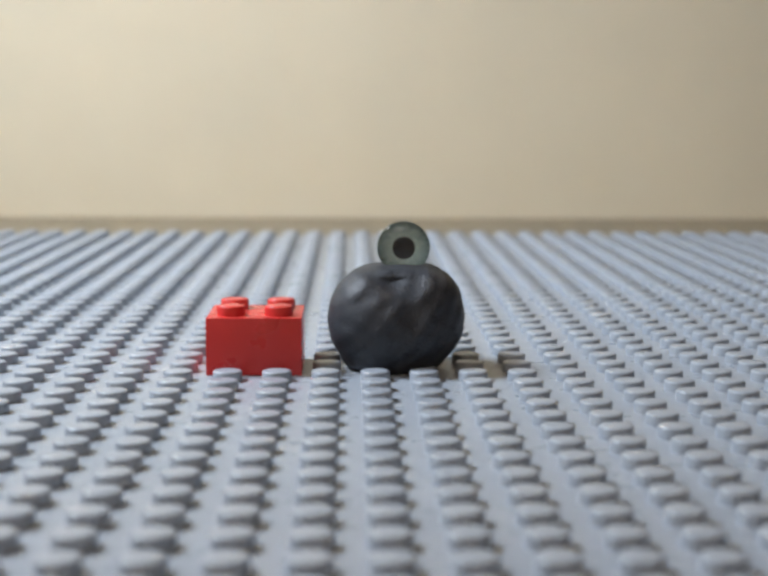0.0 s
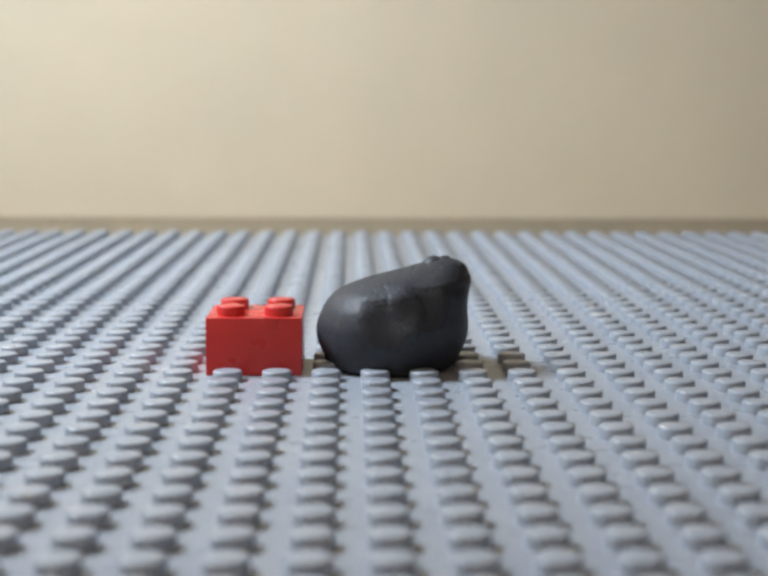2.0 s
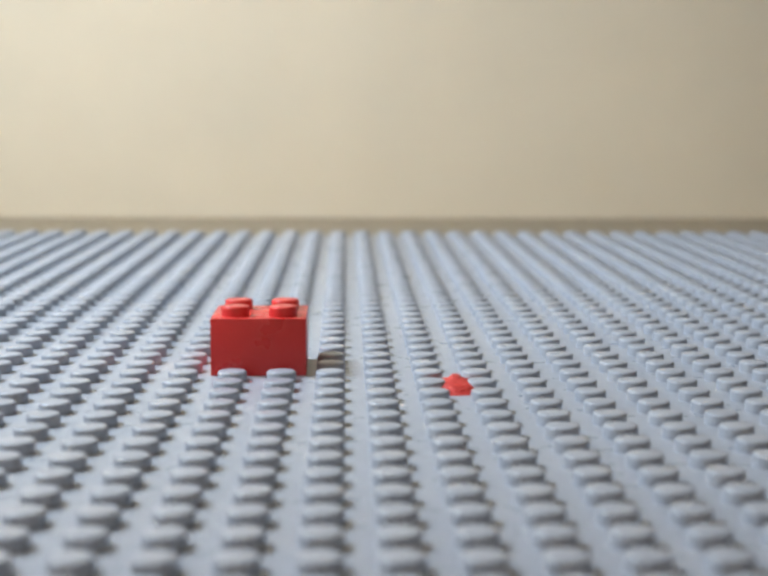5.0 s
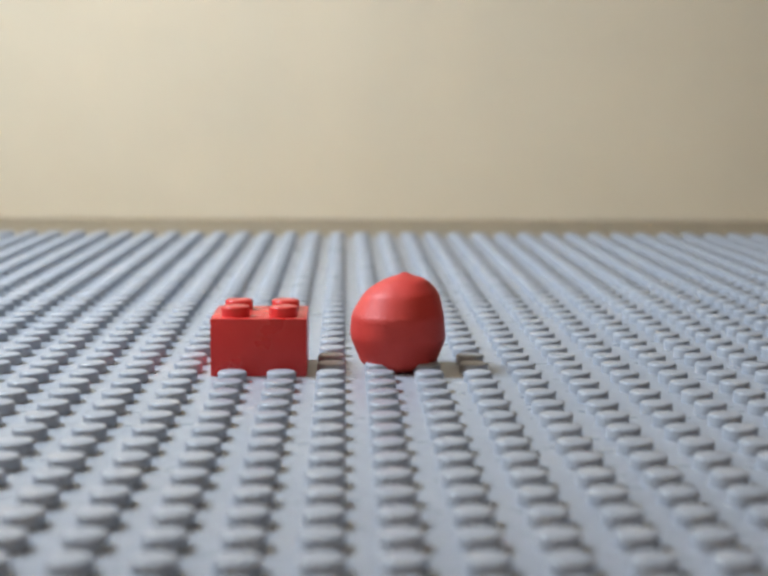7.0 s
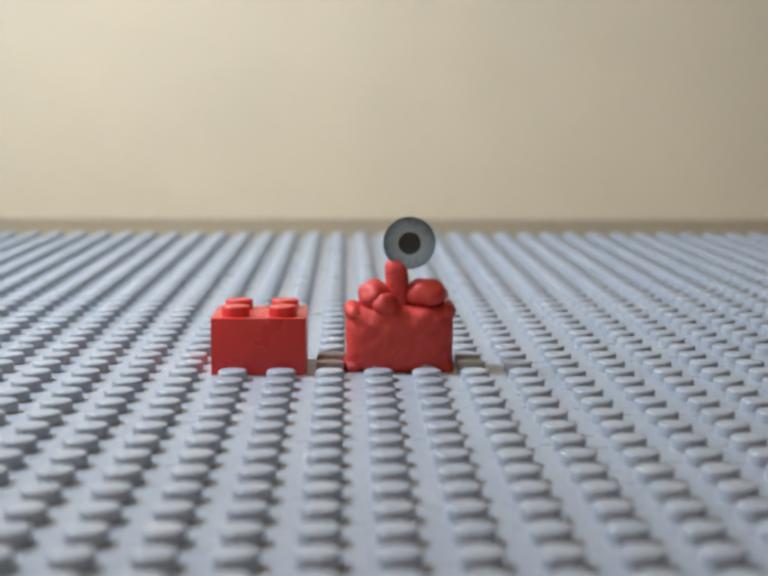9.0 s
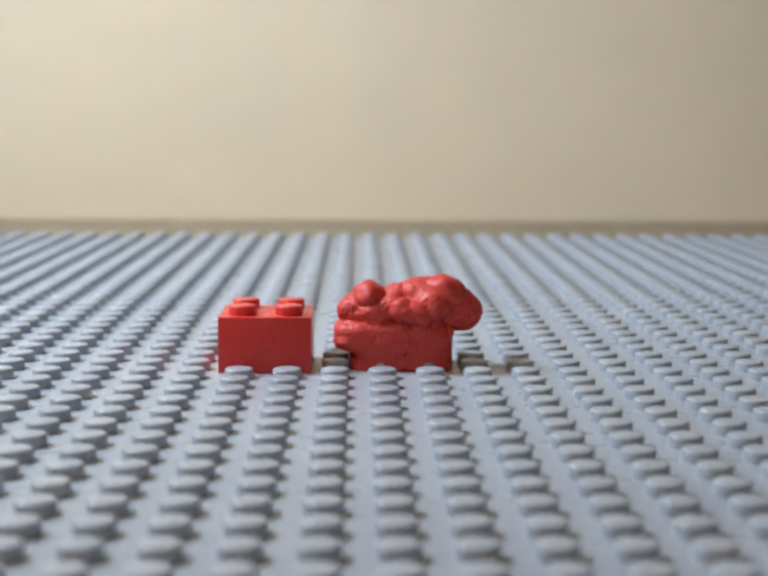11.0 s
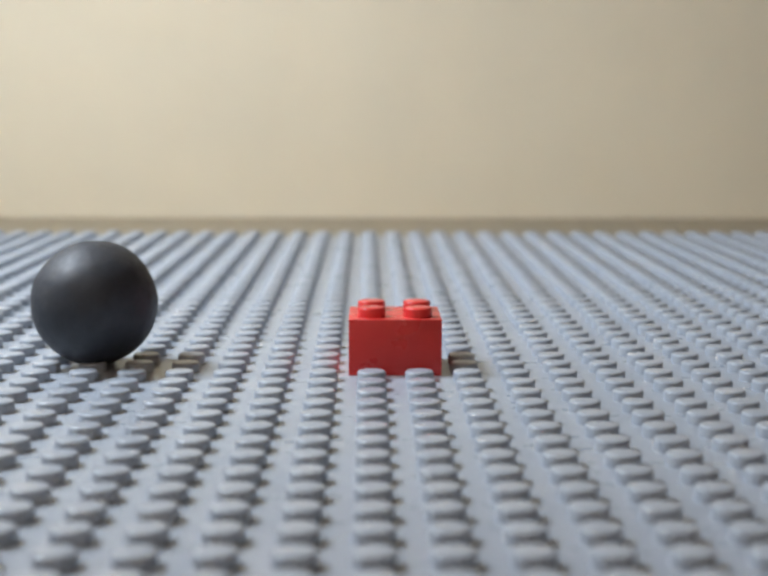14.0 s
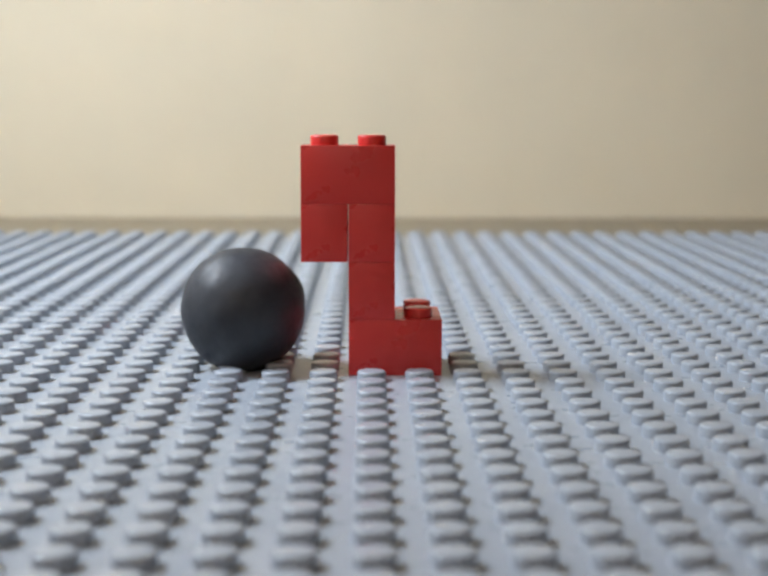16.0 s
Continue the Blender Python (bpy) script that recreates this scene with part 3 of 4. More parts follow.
f = Blob([(28.7, 3.2, 1.8, 10.3, 11, 4.6, -3, 2.6), (35, 4.5, 8.5, 4.5, 8.5, 6.1, -22, 2.2), (31.3, 2.5, 10.1, 5.8, 7, 3.8, -38, 3), (26.3, 0, 5, 8.5, 8, 5.1, -8, 2.2), (33.6, 4, 27.5, 3.7, 4.3, 5.3, 8, 2.3), (31.3, 4, 21.9, 4.3, 4.8, 7.8, 22, 2.2), (28, 4, 15.7, 5.1, 5.8, 7.8, 20, 2.2), (25, 4, 10.7, 4, 6.5, 5.1, 12, 2.2)],
         [(28, 3), (29, 8), (29, 16), (32, 22), (33.5, 27)], carve=[(25.9, -10, 9.1, 6.7, 6.7, 3, -8, 2)], crease=0.9)
black_forms += [(2.42, f), (2.54, f)]
f = Blob([(28.7, 3.2, 1.8, 10.3, 11, 4.6, -3, 2.6), (35, 4.5, 8.5, 4.5, 8.5, 6.1, -22, 2.2), (31.3, 2.5, 10.1, 5.8, 7, 3.8, -38, 3), (26.3, 0, 5, 8.5, 8, 5.1, -8, 2.2), (33.7, 4, 29.3, 3.4, 4, 3.6, 10, 2), (32.9, 4, 25.6, 4.3, 4.3, 3.3, -32, 2), (31, 4, 21.5, 4.9, 4.8, 3.5, -34, 2), (29.1, 4, 17, 5.4, 5.5, 4, -36, 2), (25.8, 4, 11.6, 4.5, 6.3, 5.1, 5, 2)],
         [(28, 3), (29, 8), (29, 16), (32, 22), (33.7, 28)], carve=[(25.9, -10, 9.1, 6.7, 6.7, 3, -8, 2)], crease=0.7)
black_forms += [(2.62, f), (2.82, f)]
f = Blob([(28.7, 4, 2.3, 11, 10.5, 4.3, -3, 2.5), (27, 3, 5.9, 9.3, 9, 3.5, -8, 2), (33.7, 4, 11.5, 7.6, 8, 5.1, -25, 2), (37, 4, 15.7, 6.2, 6.5, 5.1, -45, 2), (40.6, 4, 21.1, 4.8, 5.2, 4.5, -50, 2), (43.9, 4, 26.1, 4.1, 4.5, 5.1, 32, 2), (45.5, 4, 28.5, 3.1, 3.6, 3.1, 0, 2)],
         [(28, 3), (31, 8), (37, 15), (42, 22), (45, 27)], carve=[(26.9, -4, 11.1, 4.8, 3.5, 1.1, -22, 2)])
black_forms += [(2.9, f)]
f = Blob([(42.4, 4, 28.5, 3.8, 4.2, 3.8, 0, 2.2), (41.6, 3.7, 25.3, 5.1, 4.8, 2.8, -22, 2), (39.5, 3.7, 22.7, 4.6, 4.8, 2.3, -28, 2), (38.8, 3.5, 19.3, 7.1, 6.6, 2.3, -7, 2.4), (44.1, 3, 19, 1.8, 3, 2.1, 0, 2), (38.5, 4.5, 12.7, 7.3, 7.2, 6.8, 20, 2.5), (33.4, 2.5, 10.8, 6.1, 6.5, 3.6, -32, 2.3), (42.4, 4, 13.2, 3.5, 6, 6, 12, 2.3), (30.1, 3, 15.2, 1.8, 2.4, 2.2, 8, 2), (25.8, 4, 5.4, 8.3, 9.2, 3, -7, 2.4), (29.9, 3, 2.2, 11.8, 11, 2.8, -8, 2.4), (28.9, 3.5, -1.1, 10.6, 11.5, 3.5, -2, 2.6), (38.9, 1, 10.7, 3.4, 4, 3.1, -20, 2), (37, 4, 5.7, 5.8, 7, 3.3, 0, 2.3)],
         [(28, 3), (33, 7), (38.5, 12), (40, 19), (42.5, 27)], carve=[(35.1, -4.5, 8.5, 3.5, 3, 1, -12, 2)])
black_forms += [(3, f), (3.12, f)]
f = Blob([(39.2, 1.5, 28.5, 3.7, 4.2, 3.9, 8, 2), (36.7, 1.5, 24.2, 5, 5, 2.8, -25, 2), (33.3, 1, 21, 7.2, 6.5, 2.9, -18, 2), (34.2, 1.5, 16.4, 7.2, 7, 3.4, -12, 2), (35.4, 1.5, 10.7, 6.9, 7.5, 5.9, 0, 2.2), (35.2, 1, 5.3, 6.6, 7.5, 5.6, 0, 2.2), (25, 1.5, 2.4, 8.9, 7, 2.8, -14, 2.2), (33.6, 1.5, 0.1, 8.1, 8, 3, 0, 2.2), (27.8, -0.5, 10.6, 2.8, 4, 2.4, 0, 2)],
         [(31, 3), (35, 8), (34.5, 16), (36.5, 23), (39, 27.5)])
black_forms += [(3.2, f)]
f = Blob([(40.3, -22, 3.2, 4.9, 6, 5.8, 0, 2.5), (40.3, -22, 11.5, 3.8, 5, 5, 4, 2.3), (39.7, -23.6, 14, 4.8, 4.5, 2.5, -28, 2.2), (34.5, -22, 17.3, 5.7, 6, 4, 10, 2.2), (39.7, -21.6, 17.6, 4.1, 5, 3.7, 40, 2.2), (28.8, -20, 14.6, 3.4, 5.5, 4.6, 32, 2.2), (32.6, -17, 11.1, 4.7, 6, 5.6, 0, 2), (23, -10, 5.5, 6.6, 5.5, 2.5, -36, 2.3), (26.2, -9, 2.9, 6.8, 6, 2.4, -14, 2.3), (31.4, -12, 4, 4.2, 5, 3.1, 0, 2)],
         [(40.3, 4), (40.3, 12), (38, 17), (33, 16), (29, 14)])
black_forms += [(3.3, f), (3.42, f)]
f = Blob([(30.1, -31, 17.1, 4.8, 5.2, 4.1, -12, 2.8), (32.1, -32.4, 21.7, 4.9, 4.6, 2.1, -22, 2.8), (33.9, -33, 17.9, 2.1, 5.2, 5.6, 16, 2.3), (38.9, -33.2, 22.4, 6.4, 6, 2.5, -19, 2.4), (43.6, -32, 23.9, 1.5, 2.2, 1.4, 20, 2.2), (44, -30, 19.8, 3.8, 5.5, 4.3, 20, 2.3), (40.4, -31, 14, 6.4, 6.6, 7.9, 22, 2.3), (45.6, -30.6, 15, 2.3, 5, 5.4, 8, 2.3), (37.8, -35.2, 14, 1.8, 3.4, 7.2, 24, 2.2), (41.6, -32.6, 6.4, 6.5, 5.6, 4.8, -24, 2.4), (43.5, -31.6, 3.3, 4.1, 5.6, 3.4, 0, 2.4), (37.7, -30.8, 6.3, 3.3, 5.4, 3.6, -18, 2.3), (39.6, -31, 1.7, 3.6, 5.2, 3, 0, 2.3)],
         [(40.5, 4), (40, 11), (40, 17), (38, 21), (33, 19), (30, 18)], carve=[(38.2, -39, 9.2, 5.3, 3, 0.9, -24, 2), (36.7, -39, 19.7, 4.7, 2.6, 0.7, -38, 2)])
black_forms += [(3.5, f)]
f = Blob([(33.5, -31, 30.3, 3.2, 3.8, 3.6, -30, 2.3), (36.1, -31.8, 28.3, 2.4, 4.2, 4.6, -32, 2.3), (38.9, -31, 27.5, 4.3, 4.6, 3.6, 30, 2.3), (42.2, -31.4, 25.2, 6.9, 6, 2.5, -16, 2.4), (41.7, -31.8, 22.3, 7.9, 6.8, 2.1, -12, 2.5), (40.3, -31.6, 19.1, 8.2, 7.2, 2.3, -8, 2.5), (40.9, -31.3, 15.7, 8.6, 7.4, 2.4, -12, 2.5), (45.8, -30.6, 20.7, 4, 6.4, 6.5, -12, 2.3), (39.5, -31, 10.4, 7.7, 7.2, 4.1, -3, 2.5), (40.3, -31, 6.1, 7.1, 7, 4.6, 0, 2.5), (41.7, -32, 2.9, 7.4, 7.2, 4.6, -5, 2.5), (36.4, -30.4, 5.3, 4, 6, 4.7, 0, 2.3)],
         [(40, 4), (40, 11), (40, 18), (41, 23), (38, 28), (34, 30)])
black_forms += [(3.6, f), (3.72, f)]
f = Blob([(51, -31, 25.7, 2.3, 3, 3.9, 5, 2.2), (50.9, -31, 21.8, 4.1, 4.2, 2.4, -14, 2.3), (50.3, -31, 18.6, 5.9, 5.4, 2.3, -12, 2.4), (49.3, -31.5, 15.9, 6.9, 6.4, 2.5, -14, 2.4), (50.9, -31, 11.8, 7.9, 7, 3.3, -22, 2.4), (47.3, -31.6, 8.4, 8.5, 7.4, 2.8, -16, 2.4), (46.4, -31, 4.3, 8.7, 7.8, 5.8, -6, 2.5), (36, -31, 1.2, 2.9, 2.4, 1.1, -42, 2.2), (56.2, -31, 14.3, 2.8, 5, 5, 0, 2.2)],
         [(45.6, 5), (47, 10), (49.5, 15), (49.8, 20), (50, 25)])
black_forms += [(3.8, f)]
f = Blob([(30.3, -31, 20.2, 4.2, 4.8, 4.6, -15, 2.8), (31.5, -31.5, 15, 2.5, 3.6, 3, -14, 2.4), (34.2, -30.8, 18.5, 4.7, 5, 3.8, 22, 2.4), (39.6, -31.2, 20.4, 4.8, 4.6, 2, 16, 2.4), (35.6, -30.8, 20.8, 3.5, 4.6, 2.8, 25, 2.3), (41.4, -31, 15.1, 5.7, 6.4, 5.5, 35, 2.3), (36.3, -31.4, 15.1, 3.7, 5.4, 3.9, 0, 2.2), (40.3, -31, 9.2, 7.4, 7.2, 6.2, 0, 2.4), (46.7, -30.6, 7.4, 3.4, 5.6, 5.4, -6, 2.5), (49.2, -31, 9.2, 2.6, 3, 1.4, 20, 2.3), (48.9, -31, 4.3, 2.1, 3, 2, 0, 2.2), (36.3, -32.8, 4.7, 4.2, 5.2, 4.4, 12, 2.5), (41, -31, 2.5, 8, 7.4, 3, 0, 2.5)],
         [(40, 4), (40, 10), (40, 16), (36, 18), (31, 20)], carve=[(38.4, -37.8, 19, 3.1, 3, 1, -32, 2)], crease=0.45)
black_forms += [(3.9, f), (4.05, f)]
f = Blob([(48.1, -31, 15.6, 3.4, 4.4, 4.4, 5, 2.3), (46.2, -31.4, 11.6, 4.8, 5.4, 3, -5, 2.3), (49.6, -31, 7.9, 4.1, 6, 6.3, 0, 2.4), (43.8, -31.6, 5.5, 6.2, 6.6, 3.3, -8, 2.4), (46.4, -31, 2.4, 7.4, 7, 4.2, 0, 2.5), (38.2, -31, 3.6, 2.6, 3, 1.3, -15, 2.2)],
         [(45.5, 4), (45.5, 9), (47, 16)], carve=[(42.8, -37.5, 9.4, 3.4, 2.2, 0.6, -10, 2)])
black_forms += [(4.12, f)]
f = Form([(39.1, 0.5, 0), (39.1, 0.5, 4.8), (39.1, 1.8, 5.8), (38.4, 5.7, 4.2), (37.6, 9.8, 3.1), (37.1, 12.2, 1.9), (37.1, 13.2, 1), (37.1, 13.4, 0)], y=-31)
black_forms += [(4.2, f)]
f = Form([(41, -22, 0), (41, -22, 7), (41, -18, 9), (41, -12, 8), (41, -8, 4), (41, -7, 0)], y=-31)
black_forms += [(4.4, f), (16, f)]
red_forms = []
f = Form([(40, -20, 0), (40, -20, 6), (40, -17, 7.5), (40, -12, 6), (40, -8, 3), (40, -7, 0)], y=-11.2)
red_forms += [(0, f), (4.5, f)]
f = Form([(40, 1.4, 0), (40, 1.4, 5), (40, 3, 7), (40, 6, 7), (40, 9, 4), (40, 10, 0)], y=-11.2)
red_forms += [(5.3, f)]
f = Blob([(41.2, -11.2, 7.6, 6.3, 6.4, 7.1, 0, 3.2), (40.7, -11.2, 13.7, 6.9, 5.4, 2.1, -9, 3), (46.2, -11.2, 14.5, 2.3, 4.6, 2, -10, 2.6), (35.6, -12.8, 13.1, 3.1, 4.2, 3.8, 38, 2.2), (34.7, -12.4, 6.9, 3.5, 4.2, 4.3, -12, 2.2), (37.5, -15.2, 5.6, 2.6, 3.4, 2.4, 0, 2), (40.1, -11.2, 3.1, 6.5, 6.4, 4, 0, 2.4), (44.2, -11.2, 5.7, 4.5, 6.2, 5.9, 0, 2.4), (39.9, -13.4, 8, 3.5, 4.8, 6.7, 4, 2.6)],
         [(40, 3), (41, 8), (41, 13)], carve=[(34.9, -17.6, 7.8, 1, 3.6, 2.2, 16, 2), (41.6, -14.8, 15.4, 3.3, 2.4, 1, -10, 2)], crease=0.8)
red_forms += [(6.2, f), (6.42, f)]
f = Blob([(52.3, -25.5, 9.1, 7.1, 7.2, 7, 0, 2.2), (48.4, -26.7, 9.9, 4, 6.2, 6, -8, 2.2), (54.4, -26.7, 12.3, 4.7, 6, 4.3, 25, 2.2), (55.1, -26.7, 7.2, 4.5, 6, 4.2, 10, 2.2), (51.5, -26.3, 5.8, 5.1, 6, 3.5, 0, 2.2)],
         [(52.3, 6), (52.3, 12)], carve=[(52.2, -34.7, 11.1, 3.9, 3, 0.9, -12, 2)], crease=0.5)
red_forms += [(6.5, f)]
f = Form(ball(59.5, 9.7, 8.2, flat=1.00), y=-8.5)
red_forms += [(6.6, f), (6.72, f)]
f = Form(ball(48.4, 9.2, 8.2, flat=1.00), y=12.0)
red_forms += [(6.8, f)]
f = Form([(31.3, 0.5, 0), (31.3, 0.5, 3.3), (31.3, 1.6, 6), (31.3, 5.4, 8), (31.3, 9.4, 8.1), (31.5, 13.2, 6.3), (31.9, 15.3, 3.3), (31.9, 16.1, 0)])
red_forms += [(6.9, f)]
f = Form([(31.3, 0.5, 0), (31.3, 0.5, 3.8), (31.3, 1.6, 6.3), (31.3, 5.4, 8.1), (31.3, 9.4, 8), (31.9, 13.2, 6.3), (32.5, 15.5, 3.5), (32.5, 16.4, 0)])
red_forms += [(7, f)]
f = Form([(27.6, 0.5, 0), (27.6, 0.5, 3.3), (27.5, 1.6, 5.8), (27.3, 4.7, 8), (27.3, 9.4, 8.1), (27.3, 13.6, 5.7), (27, 16.5, 2.5), (27, 17.1, 0)])
red_forms += [(7.1, f)]
f = Form([(31.8, 0.5, 0), (31.8, 0.5, 3.8), (31.8, 1.6, 6.3), (31.8, 5.4, 8.3), (31.8, 9.4, 8.1), (32.1, 13.2, 6.3), (32.3, 15.3, 3.5), (32.3, 16.2, 0)])
red_forms += [(7.2, f), (7.32, f)]
f = Form([(30.6, 0.5, 0), (30.6, 0.5, 5.8), (30.6, 1.7, 7.7), (30.6, 5.5, 7.9), (30.9, 9.4, 7.3), (31.3, 13.7, 6.3), (31.3, 16.2, 4.6), (31.3, 17.6, 2.3), (31.3, 18.2, 0)], square=2.4)
red_forms += [(7.42, f)]
f = Blob([(30.3, 8, 6.4, 7.7, 7.2, 6.7, 4, 2.7), (26.5, 8, 9, 4.3, 6.4, 4.3, -15, 2.3), (33.5, 8, 9.3, 4.8, 6.4, 4.7, 20, 2.3), (29, 8, 3.9, 7.4, 6.8, 4, 0, 2.5)],
         [(31, 4), (31, 10)], crease=1.2)
red_forms += [(7.5, f), (7.64, f)]
f = pillow(33.3, 0.8, 8.4, 11.9)
red_forms += [(7.72, f)]
f = pillow(31.6, 0.5, 8.4, 12.1)
red_forms += [(7.8, f), (7.92, f)]
f = pillow(32.3, 0.5, 8.4, 12.1, 5.5)
red_forms += [(7.98, f), (8.04, f)]
f = pillow(31.6, 0.5, 8.4, 12.1, -4)
red_forms += [(8.12, f), (8.22, f)]
f = pillow(32.3, 0.9, 8.4, 12.1, 9)
red_forms += [(8.32, f)]
f = pillow(31.7, 0.9, 8.4, 12.1, -9)
red_forms += [(8.42, f), (8.52, f)]
f = pillow(33.3, 1.3, 8.4, 12.1, 15)
red_forms += [(8.6, f)]
f = pillow(33.3, -0.6, 9, 12.8, pinch=0.4)
red_forms += [(8.7, f), (8.82, f)]
f = pillow(31.8, -0.8, 9.4, 12.3, pinch=0.4)
red_forms += [(8.92, f), (9.2, f)]
f = pillow(31.9, -0.9, 9.4, 12.2, pinch=0.4)
red_forms += [(9.9, f)]
f = Blob([(31.4, 8, 2.7, 9, 6.4, 5.7, 0, 5), (29.1, 8, 5.9, 9.8, 6.6, 3.1, 0, 4), (23.6, 8, 10.6, 3.8, 4.6, 2.9, -16, 2.2), (27.8, 5, 10.7, 4.2, 3.4, 2.4, -22, 2.2), (31, 7, 12.8, 2.6, 3, 2.4, 0, 2), (34.1, 6.4, 13.6, 2.4, 3, 2.2, 0, 2), (33.8, 3, 10, 3.4, 3.6, 2.5, 20, 2), (31.6, 2, 10.6, 1.8, 2.4, 1.8, 0, 2), (38.7, 7, 12, 6.5, 4.8, 3.6, 22, 2.3), (42.1, 7, 9.8, 3.9, 4.4, 3.6, 40, 2.2), (37.2, 3.4, 11.6, 3, 3.2, 3, 0, 2)],
         [(27, 4), (35, 4), (31, 8), (36, 11), (41, 11)])
red_forms += [(11.2, f), (11.32, f)]
f = Blob([(22.3, -11.8, 8.7, 8.2, 5.6, 3.5, -47, 2.3), (18.2, -11.8, 3.4, 4, 5, 3.2, -20, 2.3), (26.7, -14.1, 8.5, 3.4, 5.2, 7.2, 24, 2.4), (31.2, -13.1, 8.3, 5.2, 6.4, 7.1, 8, 2.6), (34.7, -12.3, 8.2, 4.6, 6.6, 6.2, -14, 2.4), (34.7, -12.3, 3.5, 3.6, 5, 3.5, 0, 2.3), (26.5, -17.5, 2.9, 2.5, 3, 2.1, 20, 2), (31.7, -13.8, 0.3, 4.1, 5, 3.2, 0, 2.3), (20.6, -11.3, 1.2, 4, 5, 2.4, 0, 2.3)],
         [(31, 3), (34, 9), (29, 9), (24, 8), (19, 4)], carve=[(24.4, -20.1, 6, 1.7, 3.6, 4.9, 26, 2)], crease=1)
red_forms += [(11.42, f), (11.52, f)]
f = Blob([(24.9, -31.1, 7.2, 8.9, 8.4, 6.4, 0, 2.4), (19.6, -32.6, 6, 4.9, 6.6, 5.9, 10, 2.3), (24.6, -32.6, 15.1, 2.2, 2.8, 1.9, 0, 2.2), (21, -32.9, 13.6, 4.4, 5, 2.2, -32, 2.3), (29.4, -33.3, 12.2, 6.6, 6, 2.4, 14, 2.4), (26.2, -36.5, 9.8, 5.7, 3.4, 1.2, -12, 2.2), (29.9, -32.7, 4.9, 6.4, 7, 4.5, 0, 2.4), (18.2, -34.1, 3.7, 3.9, 4.6, 3.2, 0, 2.3), (34.7, -31.1, 9.7, 1.7, 3.2, 1.3, 10, 2.2)],
         [(28, 4), (20, 5), (22, 11), (28, 11)], carve=[(20.3, -40.1, 9.5, 3.2, 3, 1, -8, 2), (24.1, -40.1, 11.9, 2.1, 2.6, 0.6, -8, 2)], crease=0.8)
red_forms += [(11.6, f)]
f = pressed_ball()
red_forms += [(11.7, f), (16, f)]
def at(*p):
    return Matrix.Translation(Vector(p) * mm)


def held(rows):
    """Rows from (seconds from, seconds to, pose): the thing rests, then goes on quickly."""
    out = []
    for t0, t1, m in rows:
        out.append((t0, m))
        if t1 > t0:
            out.append((t1, m))
    return out


def about(x, y, z, turn):
    return at(x, y, z) @ turn @ at(-x, -y, -z)


